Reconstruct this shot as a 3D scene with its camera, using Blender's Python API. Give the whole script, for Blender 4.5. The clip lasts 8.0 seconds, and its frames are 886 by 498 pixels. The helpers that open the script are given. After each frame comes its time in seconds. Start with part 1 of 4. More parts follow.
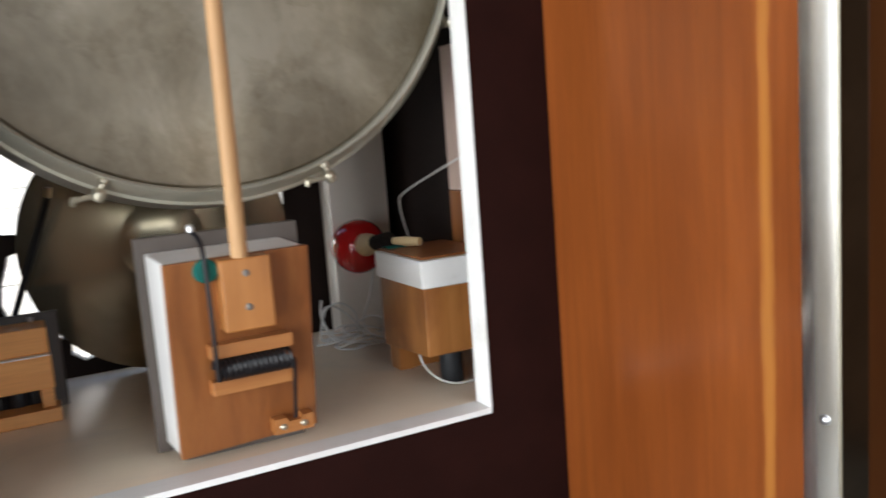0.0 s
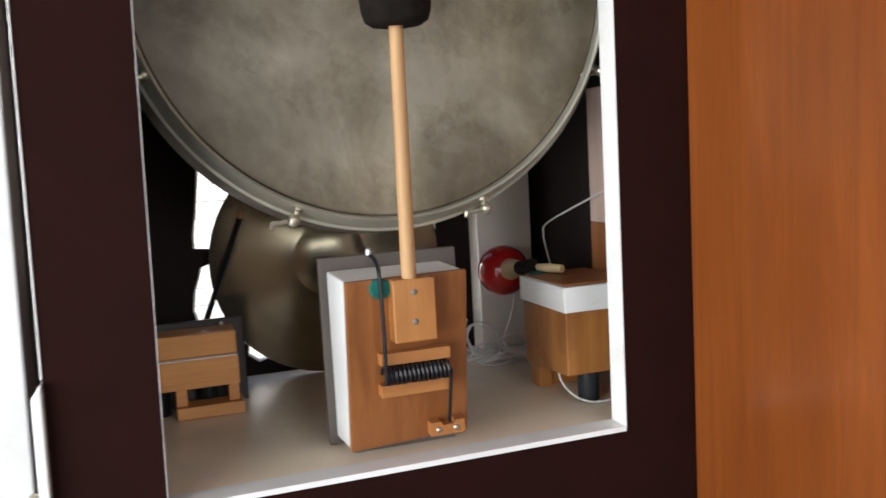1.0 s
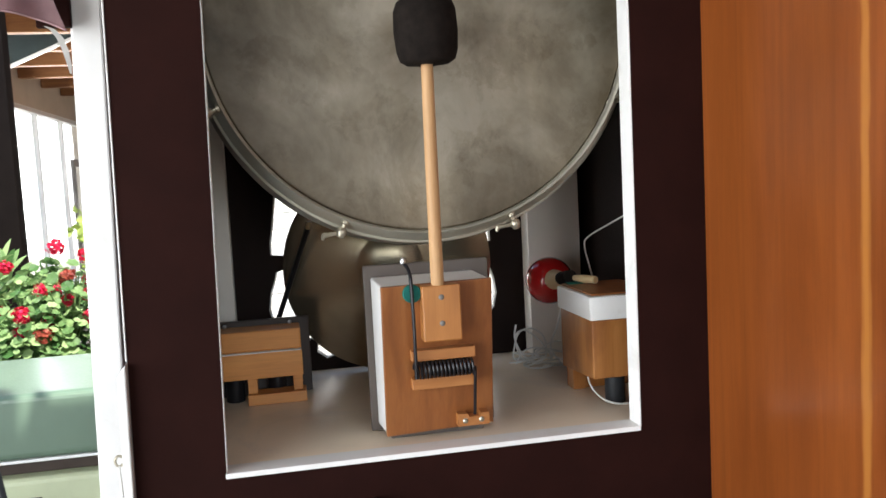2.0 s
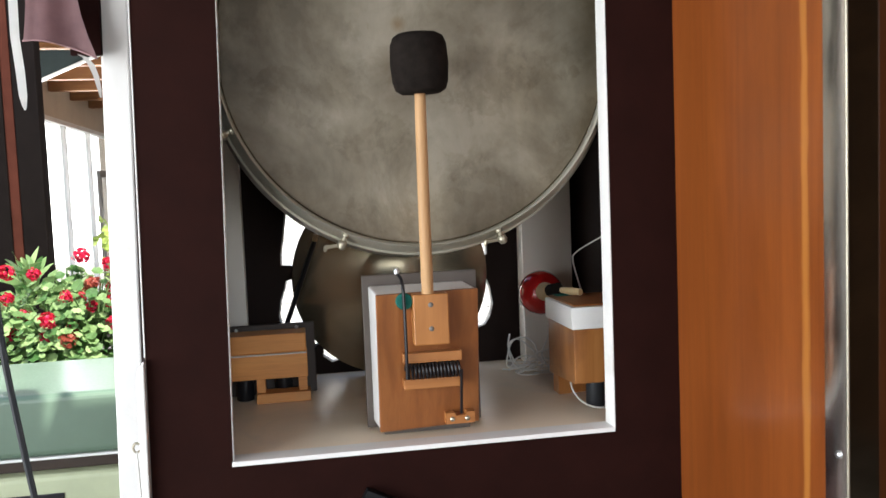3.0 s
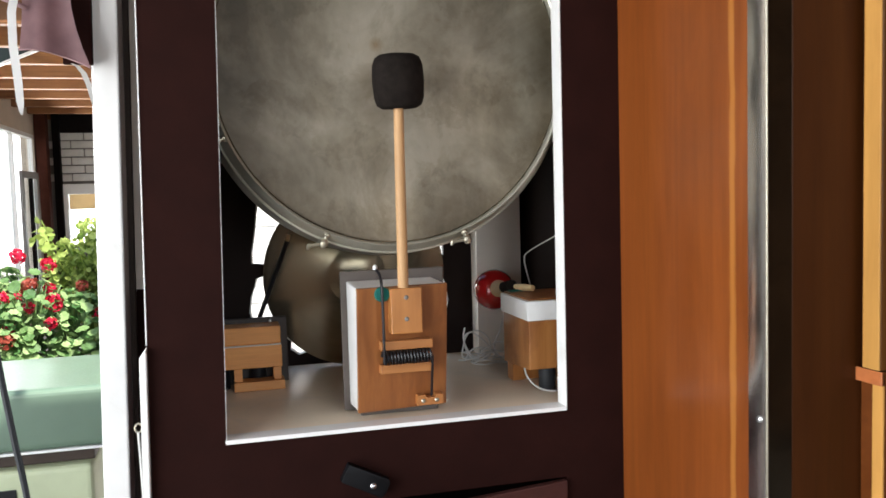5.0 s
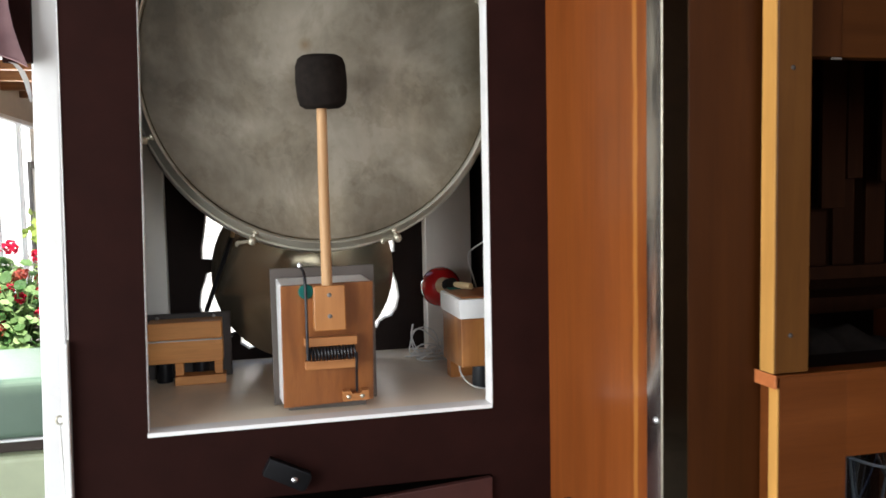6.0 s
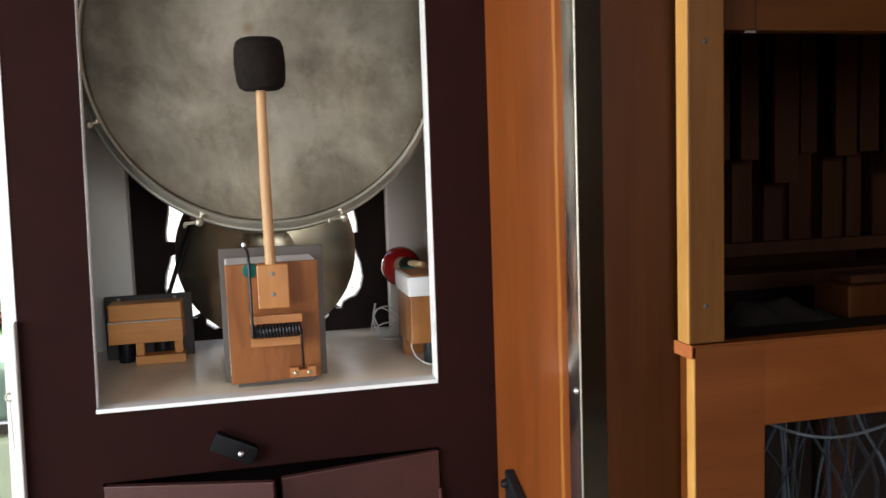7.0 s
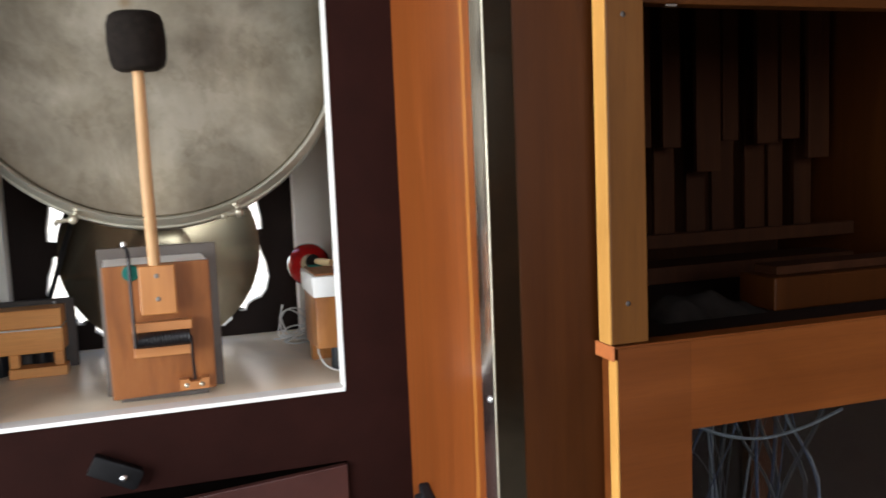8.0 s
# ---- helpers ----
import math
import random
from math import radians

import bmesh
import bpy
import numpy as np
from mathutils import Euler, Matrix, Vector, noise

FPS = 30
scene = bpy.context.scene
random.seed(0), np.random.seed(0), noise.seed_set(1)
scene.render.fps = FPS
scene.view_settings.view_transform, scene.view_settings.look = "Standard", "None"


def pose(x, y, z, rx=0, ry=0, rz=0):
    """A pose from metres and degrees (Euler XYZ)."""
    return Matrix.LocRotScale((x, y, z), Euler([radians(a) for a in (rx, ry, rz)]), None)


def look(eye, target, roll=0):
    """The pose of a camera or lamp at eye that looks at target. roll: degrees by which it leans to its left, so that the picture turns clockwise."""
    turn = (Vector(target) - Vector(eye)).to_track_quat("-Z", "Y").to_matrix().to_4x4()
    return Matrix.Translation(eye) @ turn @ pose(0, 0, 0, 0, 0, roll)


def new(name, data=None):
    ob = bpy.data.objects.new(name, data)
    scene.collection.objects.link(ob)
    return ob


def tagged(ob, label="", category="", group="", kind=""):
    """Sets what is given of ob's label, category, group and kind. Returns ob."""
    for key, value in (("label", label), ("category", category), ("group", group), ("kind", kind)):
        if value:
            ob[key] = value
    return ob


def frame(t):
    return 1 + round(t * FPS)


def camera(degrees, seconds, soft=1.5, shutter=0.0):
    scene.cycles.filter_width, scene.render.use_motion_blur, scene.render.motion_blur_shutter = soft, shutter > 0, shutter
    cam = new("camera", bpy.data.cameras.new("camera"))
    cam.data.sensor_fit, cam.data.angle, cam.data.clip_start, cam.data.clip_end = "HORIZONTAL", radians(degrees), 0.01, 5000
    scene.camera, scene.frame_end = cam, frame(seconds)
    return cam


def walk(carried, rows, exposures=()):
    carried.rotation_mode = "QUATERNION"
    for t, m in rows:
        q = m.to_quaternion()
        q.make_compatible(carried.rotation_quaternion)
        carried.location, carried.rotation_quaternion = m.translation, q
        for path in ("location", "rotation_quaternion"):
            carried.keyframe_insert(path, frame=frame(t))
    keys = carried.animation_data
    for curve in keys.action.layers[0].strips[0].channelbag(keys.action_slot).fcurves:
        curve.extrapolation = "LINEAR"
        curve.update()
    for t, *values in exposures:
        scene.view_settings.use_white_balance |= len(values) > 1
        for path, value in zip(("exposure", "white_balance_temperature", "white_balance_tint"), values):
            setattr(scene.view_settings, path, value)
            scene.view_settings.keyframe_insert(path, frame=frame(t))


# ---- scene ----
cam = camera(56.8, 8.0, 1.5, 0.5)

PATH = [
    (0, (-0.007, 0.025, 1.43), (0.905, 1.783, 1.147), -4.3),
    (0.5, (-0.072, -0.012, 1.452), (0.702, 1.816, 1.204), -3.4),
    (1, (-0.081, -0.067, 1.456), (0.556, 1.817, 1.241), -3.2),
    (1.5, (-0.044, -0.151, 1.46), (0.438, 1.78, 1.267), -3.2),
    (2.8, (0.015, -0.328, 1.471), (0.345, 1.637, 1.317), -2.5),
    (3, (0.017, -0.349, 1.471), (0.352, 1.618, 1.329), -2.3),
    (3.5, (-0.005, -0.379, 1.477), (0.358, 1.584, 1.354), -2.0),
    (4, (-0.069, -0.413, 1.478), (0.351, 1.539, 1.355), -1.9),
    (4.5, (-0.107, -0.452, 1.475), (0.386, 1.481, 1.331), -1.7),
    (4.7, (-0.109, -0.464, 1.47), (0.407, 1.465, 1.336), -1.6),
    (5.8, (0.031, -0.528, 1.486), (0.516, 1.407, 1.339), -1.4),
    (6, (0.064, -0.539, 1.481), (0.537, 1.399, 1.329), -1.2),
    (6.5, (0.141, -0.577, 1.47), (0.586, 1.365, 1.296), -1.2),
    (7, (0.191, -0.596, 1.466), (0.624, 1.348, 1.279), -2.0),
    (7.5, (0.223, -0.567, 1.463), (0.691, 1.367, 1.265), -2.8),
    (7.8, (0.234, -0.527, 1.454), (0.786, 1.385, 1.257), -2.6),
    (8, (0.257, -0.49, 1.454), (0.855, 1.407, 1.249), -2.4),
]
walk(cam, [(t, look(eye, target, roll)) for t, eye, target, roll in PATH], [(0.0, 1.15), (6.0, 1.15), (6.5, 1.2), (7.0, 1.23), (7.5, 1.26), (8.0, 1.52)])

# ---- light ----
world = bpy.data.worlds.new("sky")
scene.world = world
world.use_nodes = True
wn = world.node_tree.nodes
sky = wn.new("ShaderNodeTexSky")
sky.sky_type, sky.sun_disc = "NISHITA", False
sky.sun_elevation, sky.sun_rotation = radians(54), radians(149)
world.node_tree.links.new(sky.outputs[0], wn["Background"].inputs[0])
wn["Background"].inputs[1].default_value = 0.15

sun = new("sun", bpy.data.lights.new("sun", "SUN"))
sun.data.energy, sun.data.angle, sun.data.color = 5.0, radians(1.0), (1.0, 0.95, 0.88)
sun.matrix_world = look((3, -5, 8), (0, 0, 0))


def window_light(name, eye, target, width, height, power, colour=(0.93, 0.97, 1.0)):
    """An area lamp that stands in for daylight through an opening."""
    lamp = new(name, bpy.data.lights.new(name, "AREA"))
    lamp.data.shape, lamp.data.size, lamp.data.size_y = "RECTANGLE", width, height
    lamp.data.energy, lamp.data.color = power, colour
    lamp.matrix_world = look(eye, target)
    return lamp


window_light("daylight_side", (-2.36, -0.7, 1.45), (0.3, 0.3, 1.30), 3.0, 2.2, 75)
# Fill from an assumed, unseen window behind the camera.
window_light("rear_fill", (0.6, -2.92, 2.0), (0.0, 1.0, 1.15), 1.5, 1.1, 16)
window_light("daylight_far", (-2.36, 8.0, 1.5), (0, 7.6, 1.4), 6.0, 1.7, 170)


# ---- materials ----
def shader(name, rough=0.5, metal=0.0, coat=0.0):
    m = bpy.data.materials.new(name)
    m.use_nodes = True
    b = m.node_tree.nodes["Principled BSDF"]
    b.inputs["Roughness"].default_value, b.inputs["Metallic"].default_value = rough, metal
    b.inputs["Specular IOR Level"].default_value = 0.5 if coat or metal else 0.3
    b.inputs["Coat Weight"].default_value, b.inputs["Coat Roughness"].default_value = coat, 0.15
    return m, m.node_tree.nodes, m.node_tree.links, b


def ramp(nodes, stops):
    r = nodes.new("ShaderNodeValToRGB")
    while len(r.color_ramp.elements) < len(stops):
        r.color_ramp.elements.new(0.5)
    for e, (p, c) in zip(r.color_ramp.elements, stops):
        e.position, e.color = p, (*c, 1)
    return r


def mapped(nodes, links, scale, kind="Object", turn=(0, 0, 0)):
    c, p = nodes.new("ShaderNodeTexCoord"), nodes.new("ShaderNodeMapping")
    p.inputs["Scale"].default_value = scale
    p.inputs["Rotation"].default_value = [radians(a) for a in turn]
    links.new(c.outputs[kind], p.inputs[0])
    return p.outputs[0]


def noisy(nodes, links, vec, scale, detail=6.0, rough=0.6, distortion=0.0):
    n = nodes.new("ShaderNodeTexNoise")
    n.inputs["Scale"].default_value, n.inputs["Detail"].default_value = scale, detail
    n.inputs["Roughness"].default_value, n.inputs["Distortion"].default_value = rough, distortion
    links.new(vec, n.inputs["Vector"])
    return n.outputs["Fac"]


def mixed(nodes, links, kind, fac, a, b):
    n = nodes.new("ShaderNodeMix")
    n.data_type, n.blend_type = "RGBA", kind
    for socket, v in ((n.inputs["Factor"], fac), (n.inputs["A"], a), (n.inputs["B"], b)):
        if isinstance(v, (int, float)):
            socket.default_value = v
        elif isinstance(v, tuple):
            socket.default_value = (*v, 1)
        else:
            links.new(v, socket)
    return n.outputs["Result"]


def bumped(nodes, links, b, height, strength, distance=0.002):
    n = nodes.new("ShaderNodeBump")
    n.inputs["Strength"].default_value, n.inputs["Distance"].default_value = strength, distance
    links.new(height, n.inputs["Height"])
    links.new(n.outputs[0], b.inputs["Normal"])


def wood(name, dark, mid, light, along="z", rough=0.4, coat=0.0, grain=1.0, bump=0.05):
    """Stained veneer: broad soft bands, faint cloudy figure, fine pores along the grain."""
    m, n, k, b = shader(name, rough, coat=coat)
    stretch = {"x": (0.045, 1, 1), "y": (1, 0.045, 1), "z": (1, 1, 0.045)}[along]
    soft = {"x": (0.3, 1, 1), "y": (1, 0.3, 1), "z": (1, 1, 0.3)}[along]
    pores = noisy(n, k, mapped(n, k, [s * 420 * grain for s in stretch]), 1.0, 3, 0.6)
    bands = noisy(n, k, mapped(n, k, [s * 34 * grain for s in stretch]), 1.0, 4, 0.5, 1.2)
    cloud = noisy(n, k, mapped(n, k, [s * 9 * grain for s in soft]), 1.0, 5, 0.55, 0.8)
    info = n.new("ShaderNodeObjectInfo")
    base = ramp(n, [(0.12, dark), (0.5, mid), (0.9, light)])
    k.new(bands, base.inputs[0])
    figure = ramp(n, [(0.3, (0.80, 0.77, 0.74)), (0.7, (1.12, 1.12, 1.12))])
    k.new(cloud, figure.inputs[0])
    c = mixed(n, k, "MULTIPLY", 0.85, base.outputs[0], figure.outputs[0])
    streak = ramp(n, [(0.3, (0.80, 0.76, 0.72)), (0.55, (1.03, 1.03, 1.03))])
    k.new(pores, streak.inputs[0])
    c = mixed(n, k, "MULTIPLY", 0.38, c, streak.outputs[0])
    tone = ramp(n, [(0, (0.86, 0.84, 0.82)), (1, (1.08, 1.06, 1.04))])
    k.new(info.outputs["Random"], tone.inputs[0])
    c = mixed(n, k, "MULTIPLY", 0.7, c, tone.outputs[0])
    k.new(c, b.inputs["Base Color"])
    rr = n.new("ShaderNodeMapRange")
    rr.inputs["To Min"].default_value, rr.inputs["To Max"].default_value = rough - 0.08, rough + 0.12
    k.new(cloud, rr.inputs["Value"])
    k.new(rr.outputs[0], b.inputs["Roughness"])
    bumped(n, k, b, pores, bump, 0.0006)
    return m


def paint(name, colour, rough=0.5, vary=0.12, scale=9.0, metal=0.0, coat=0.0, bump=0.08, dirt=None):
    m, n, k, b = shader(name, rough, metal, coat)
    vec = mapped(n, k, (1, 1, 1))
    big, fine = noisy(n, k, vec, scale, 5), noisy(n, k, vec, scale * 22, 3)
    lo, hi = tuple(c * (1 - vary) for c in colour), tuple(min(1, c * (1 + vary)) for c in colour)
    r = ramp(n, [(0.3, lo), (0.7, hi)])
    k.new(big, r.inputs[0])
    c = r.outputs[0]
    if dirt:
        spots = ramp(n, [(0.56, (0, 0, 0)), (0.75, (1, 1, 1))])
        k.new(noisy(n, k, vec, scale * 0.6, 8, 0.7, 0.8), spots.inputs[0])
        c = mixed(n, k, "MIX", spots.outputs[0], c, dirt)
    k.new(c, b.inputs["Base Color"])
    wear = 0.02 if coat > 0.25 else 0.1
    rr = n.new("ShaderNodeMapRange")
    rr.inputs["To Min"].default_value, rr.inputs["To Max"].default_value = max(0.03, rough - wear), min(1, rough + wear)
    k.new(fine, rr.inputs["Value"])
    k.new(rr.outputs[0], b.inputs["Roughness"])
    bumped(n, k, b, fine, bump, 0.0006)
    return m


def metal(name, colour, rough, vary=0.2, dark_tone=None, scale=8.0, solid=1.0, detail=7.0):
    m, n, k, b = shader(name, rough, 1.0)
    vec = mapped(n, k, (1, 1, 1))
    big = noisy(n, k, vec, scale, detail, 0.62, 0.7)
    r = ramp(n, [(0.22, dark_tone or tuple(c * (1 - vary) for c in colour)), (0.78, colour)])
    k.new(big, r.inputs[0])
    k.new(r.outputs[0], b.inputs["Base Color"])
    rr = n.new("ShaderNodeMapRange")
    b.inputs["Metallic"].default_value = solid
    rr.inputs["To Min"].default_value, rr.inputs["To Max"].default_value = rough + 0.16, max(0.04, rough - 0.05)
    k.new(big, rr.inputs["Value"])
    k.new(rr.outputs[0], b.inputs["Roughness"])
    return m


BROWN = paint("brown_paint", (0.0163, 0.0047, 0.0036), 0.7, 0.16, 14)
BROWN.node_tree.nodes["Principled BSDF"].inputs["Specular IOR Level"].default_value = 0.06
FLAP = paint("flap_paint", (0.055, 0.020, 0.017), 0.38, 0.15, 14)
# Near-black because the shade of the recesses is put into the colour.
BLACK_IN = paint("shaded_interior", (0.012, 0.0066, 0.0052), 0.7, 0.2, 10)
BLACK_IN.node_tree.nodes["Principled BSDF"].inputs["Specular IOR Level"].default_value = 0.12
WHITE = paint("white_paint", (0.78, 0.77, 0.75), 0.4, 0.04, 8, dirt=(0.66, 0.64, 0.60))
SHELF = paint("cream_lacquer", (0.87, 0.73, 0.56), 0.36, 0.05, 7, coat=0.13, bump=0.01, dirt=(0.75, 0.66, 0.54))
GREYWHITE = paint("off_white", (0.80, 0.745, 0.67), 0.55, 0.05, 7)
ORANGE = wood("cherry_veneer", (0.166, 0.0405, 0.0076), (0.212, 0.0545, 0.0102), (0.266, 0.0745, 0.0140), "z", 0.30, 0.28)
# Cherry darkened for stile and top rail: the front's shade is in the colour.
DARKWOOD = wood("cherry_frame_shaded", (0.031, 0.0083, 0.0013), (0.043, 0.0119, 0.0019), (0.056, 0.0166, 0.0028), "z", 0.42, 0.0)
RAILWOOD = wood("cherry_rail_shaded", (0.040, 0.0115, 0.0018), (0.054, 0.0160, 0.0027), (0.068, 0.0214, 0.0041), "x", 0.42, 0.0)
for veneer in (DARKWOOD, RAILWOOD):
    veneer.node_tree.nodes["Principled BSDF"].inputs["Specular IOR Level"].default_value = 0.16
# Brighter, redder rail copy: light and orange bounce are in the colour.
MIDWOOD = wood("cherry_rail_lit", (0.100, 0.0260, 0.0036), (0.130, 0.0345, 0.0051), (0.160, 0.0455, 0.0076), "x", 0.42, 0.0)
POSTWOOD = wood("pine_post", (0.092, 0.0325, 0.0048), (0.114, 0.042, 0.0066), (0.136, 0.053, 0.009), "z", 0.42, 0.0)
# Post wood made paler: daylight on the left side faces put into colour.
POSTEDGE = wood("lit_pine_side", (0.52, 0.26, 0.065), (0.60, 0.31, 0.08), (0.66, 0.36, 0.10), "z", 0.45)
EDGEWOOD = wood("red_edging", (0.34, 0.10, 0.03), (0.42, 0.13, 0.04), (0.48, 0.16, 0.05), "x", 0.4, 0.2)
BOARD = wood("cedar_board", (0.185, 0.058, 0.014), (0.27, 0.094, 0.024), (0.37, 0.148, 0.043), "z", 0.42, 0.12)
BLOCK = wood("cedar_block", (0.33, 0.122, 0.028), (0.43, 0.176, 0.045), (0.51, 0.235, 0.070), "z", 0.42, 0.12)
BLOCK_X = wood("beech_block", (0.66, 0.265, 0.065), (0.78, 0.335, 0.09), (0.85, 0.40, 0.125), "x", 0.45, 0.1)
RAIL_X = wood("cedar_rail", (0.30, 0.108, 0.026), (0.39, 0.155, 0.041), (0.46, 0.205, 0.062), "x", 0.45, 0.1)
DOWEL = wood("dowel", (0.40, 0.225, 0.10), (0.47, 0.28, 0.135), (0.53, 0.33, 0.17), "z", 0.5)
DARKPLATE = paint("dark_plate", (0.05, 0.039, 0.034), 0.5, 0.08, 9)
TAUPE = paint("taupe_plate", (0.105, 0.087, 0.076), 0.5, 0.06, 9)
FELT = paint("dark_felt", (0.012, 0.009, 0.0075), 0.95, 0.4, 60, bump=0.9)
FELT.node_tree.nodes["Principled BSDF"].inputs["Specular IOR Level"].default_value = 0.1
PLUG = paint("grey_screw", (0.17, 0.15, 0.13), 0.5, 0.2, 60)
LATCHBLACK = paint("black_lacquer", (0.006, 0.006, 0.007), 0.45, 0.3, 30)
LATCHBLACK.node_tree.nodes["Principled BSDF"].inputs["Specular IOR Level"].default_value = 0.14
BLACK = paint("black_plastic", (0.012, 0.012, 0.014), 0.35, 0.2, 20)
WIRE_BLACK = paint("black_wire", (0.01, 0.01, 0.012), 0.3, 0.1, 20)
RUBBER = paint("black_rubber", (0.02, 0.022, 0.025), 0.5, 0.15, 20)
GREEN_FELT = paint("green_felt", (0.008, 0.11, 0.09), 0.9, 0.2, 60, bump=0.5)
RED = paint("red_lacquer", (0.42, 0.012, 0.012), 0.14, 0.12, 12, coat=0.6, bump=0.01)
CREAM = paint("cream_wood", (0.62, 0.46, 0.25), 0.5, 0.1, 20)
CABLE = paint("white_cable", (0.66, 0.65, 0.62), 0.5, 0.05, 20)
# Dark, patchy steel: reflections of the dim room put into the colour.
STEEL = metal("steel", (0.19, 0.165, 0.13), 0.07, dark_tone=(0.085, 0.072, 0.054), scale=9, detail=3.0)

NICKEL = metal("nickel", (0.47, 0.43, 0.335), 0.32, 0.2, solid=0.85)
HOOPMETAL = metal("hoop_metal", (0.60, 0.58, 0.48), 0.36, 0.3, solid=0.62)
SCREW = metal("zinc_screw", (0.62, 0.63, 0.65), 0.3, 0.1)
BRONZE = metal("bronze", (0.45, 0.395, 0.29), 0.15, dark_tone=(0.19, 0.155, 0.102), scale=4, solid=0.92, detail=3.0)


def n_coord(n, k):
    return n.new("ShaderNodeTexCoord").outputs["Object"]


def drumskin():
    m, n, k, b = shader("calfskin", 0.48)
    vec = mapped(n, k, (1, 1, 1))
    r = ramp(n, [(0.34, (0.096, 0.078, 0.052)), (0.48, (0.172, 0.147, 0.107)), (0.60, (0.25, 0.221, 0.173))])
    k.new(noisy(n, k, vec, 4.2, 7, 0.58, 0.5), r.inputs[0])
    stains = ramp(n, [(0.53, (1, 1, 1)), (0.62, (0.60, 0.57, 0.52))])
    k.new(noisy(n, k, mapped(n, k, (1, 1, 0.7), turn=(0, 20, 0)), 9, 9, 0.72, 0.4), stains.inputs[0])
    c = mixed(n, k, "MULTIPLY", 0.46, r.outputs[0], stains.outputs[0])
    smears = ramp(n, [(0.36, (0.84, 0.83, 0.80)), (0.62, (1.14, 1.14, 1.13))])
    k.new(noisy(n, k, mapped(n, k, (1, 1, 0.34), turn=(0, 6, 0)), 13, 4, 0.5, 0.9), smears.inputs[0])
    c = mixed(n, k, "MULTIPLY", 0.5, c, smears.outputs[0])
    veins = ramp(n, [(0.4, (0.88, 0.87, 0.85)), (0.6, (1.06, 1.06, 1.06))])
    k.new(noisy(n, k, mapped(n, k, (1, 1, 0.4), turn=(0, -35, 0)), 38, 6, 0.7, 1.2), veins.inputs[0])
    c = mixed(n, k, "MULTIPLY", 0.3, c, veins.outputs[0])
    # water marks with sharp edges
    marks = ramp(n, [(0.545, (1, 1, 1)), (0.565, (0.70, 0.67, 0.60)), (0.62, (0.82, 0.80, 0.75))])
    k.new(noisy(n, k, vec, 6.5, 11, 0.66, 0.25), marks.inputs[0])
    c = mixed(n, k, "MULTIPLY", 0.42, c, marks.outputs[0])
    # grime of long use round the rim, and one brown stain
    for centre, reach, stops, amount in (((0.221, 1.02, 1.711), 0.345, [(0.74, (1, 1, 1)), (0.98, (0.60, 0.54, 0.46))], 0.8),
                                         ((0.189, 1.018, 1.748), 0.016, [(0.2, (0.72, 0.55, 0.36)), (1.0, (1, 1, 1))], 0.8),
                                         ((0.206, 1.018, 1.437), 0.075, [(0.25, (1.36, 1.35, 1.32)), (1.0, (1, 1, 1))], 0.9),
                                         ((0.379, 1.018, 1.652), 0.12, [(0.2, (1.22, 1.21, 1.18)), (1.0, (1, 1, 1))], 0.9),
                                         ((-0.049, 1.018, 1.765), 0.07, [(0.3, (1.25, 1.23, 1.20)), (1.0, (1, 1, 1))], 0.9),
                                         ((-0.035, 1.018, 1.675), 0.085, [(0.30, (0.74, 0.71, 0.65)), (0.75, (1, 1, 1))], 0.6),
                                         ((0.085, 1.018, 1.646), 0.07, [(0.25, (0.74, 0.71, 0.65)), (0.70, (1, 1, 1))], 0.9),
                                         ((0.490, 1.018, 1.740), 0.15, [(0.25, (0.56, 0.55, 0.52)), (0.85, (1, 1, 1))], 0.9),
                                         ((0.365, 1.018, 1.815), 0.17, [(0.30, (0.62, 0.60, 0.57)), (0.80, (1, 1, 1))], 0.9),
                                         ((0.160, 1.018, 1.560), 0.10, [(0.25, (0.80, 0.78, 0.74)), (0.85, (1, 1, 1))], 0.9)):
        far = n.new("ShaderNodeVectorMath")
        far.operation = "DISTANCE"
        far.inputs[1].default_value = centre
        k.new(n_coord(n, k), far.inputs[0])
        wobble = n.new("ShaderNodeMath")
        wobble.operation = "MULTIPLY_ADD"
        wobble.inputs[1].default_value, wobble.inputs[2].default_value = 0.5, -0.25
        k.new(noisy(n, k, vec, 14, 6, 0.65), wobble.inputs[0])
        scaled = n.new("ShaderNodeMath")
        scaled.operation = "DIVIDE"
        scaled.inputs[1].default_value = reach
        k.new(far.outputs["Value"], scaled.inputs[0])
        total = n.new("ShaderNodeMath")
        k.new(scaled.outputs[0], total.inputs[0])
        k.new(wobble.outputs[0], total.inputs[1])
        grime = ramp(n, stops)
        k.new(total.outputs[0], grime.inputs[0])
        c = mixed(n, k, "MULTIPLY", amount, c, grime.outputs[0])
    k.new(c, b.inputs["Base Color"])
    bumped(n, k, b, noisy(n, k, vec, 60, 4), 0.1, 0.0008)
    return m


def mottled(m, colour, scale, amount, reach=(0.44, 0.60)):
    """Dark cloudy stains over a finished material."""
    n, k = m.node_tree.nodes, m.node_tree.links
    b = n["Principled BSDF"]
    under = b.inputs["Base Color"].links[0].from_socket
    r = ramp(n, [(reach[0], (1, 1, 1)), (reach[1], colour)])
    k.new(noisy(n, k, mapped(n, k, (1, 1, 1)), scale, 6, 0.6, 0.5), r.inputs[0])
    k.new(mixed(n, k, "MULTIPLY", amount, under, r.outputs[0]), b.inputs["Base Color"])
    return m


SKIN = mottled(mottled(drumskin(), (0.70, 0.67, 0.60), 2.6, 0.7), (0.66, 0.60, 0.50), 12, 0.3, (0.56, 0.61))


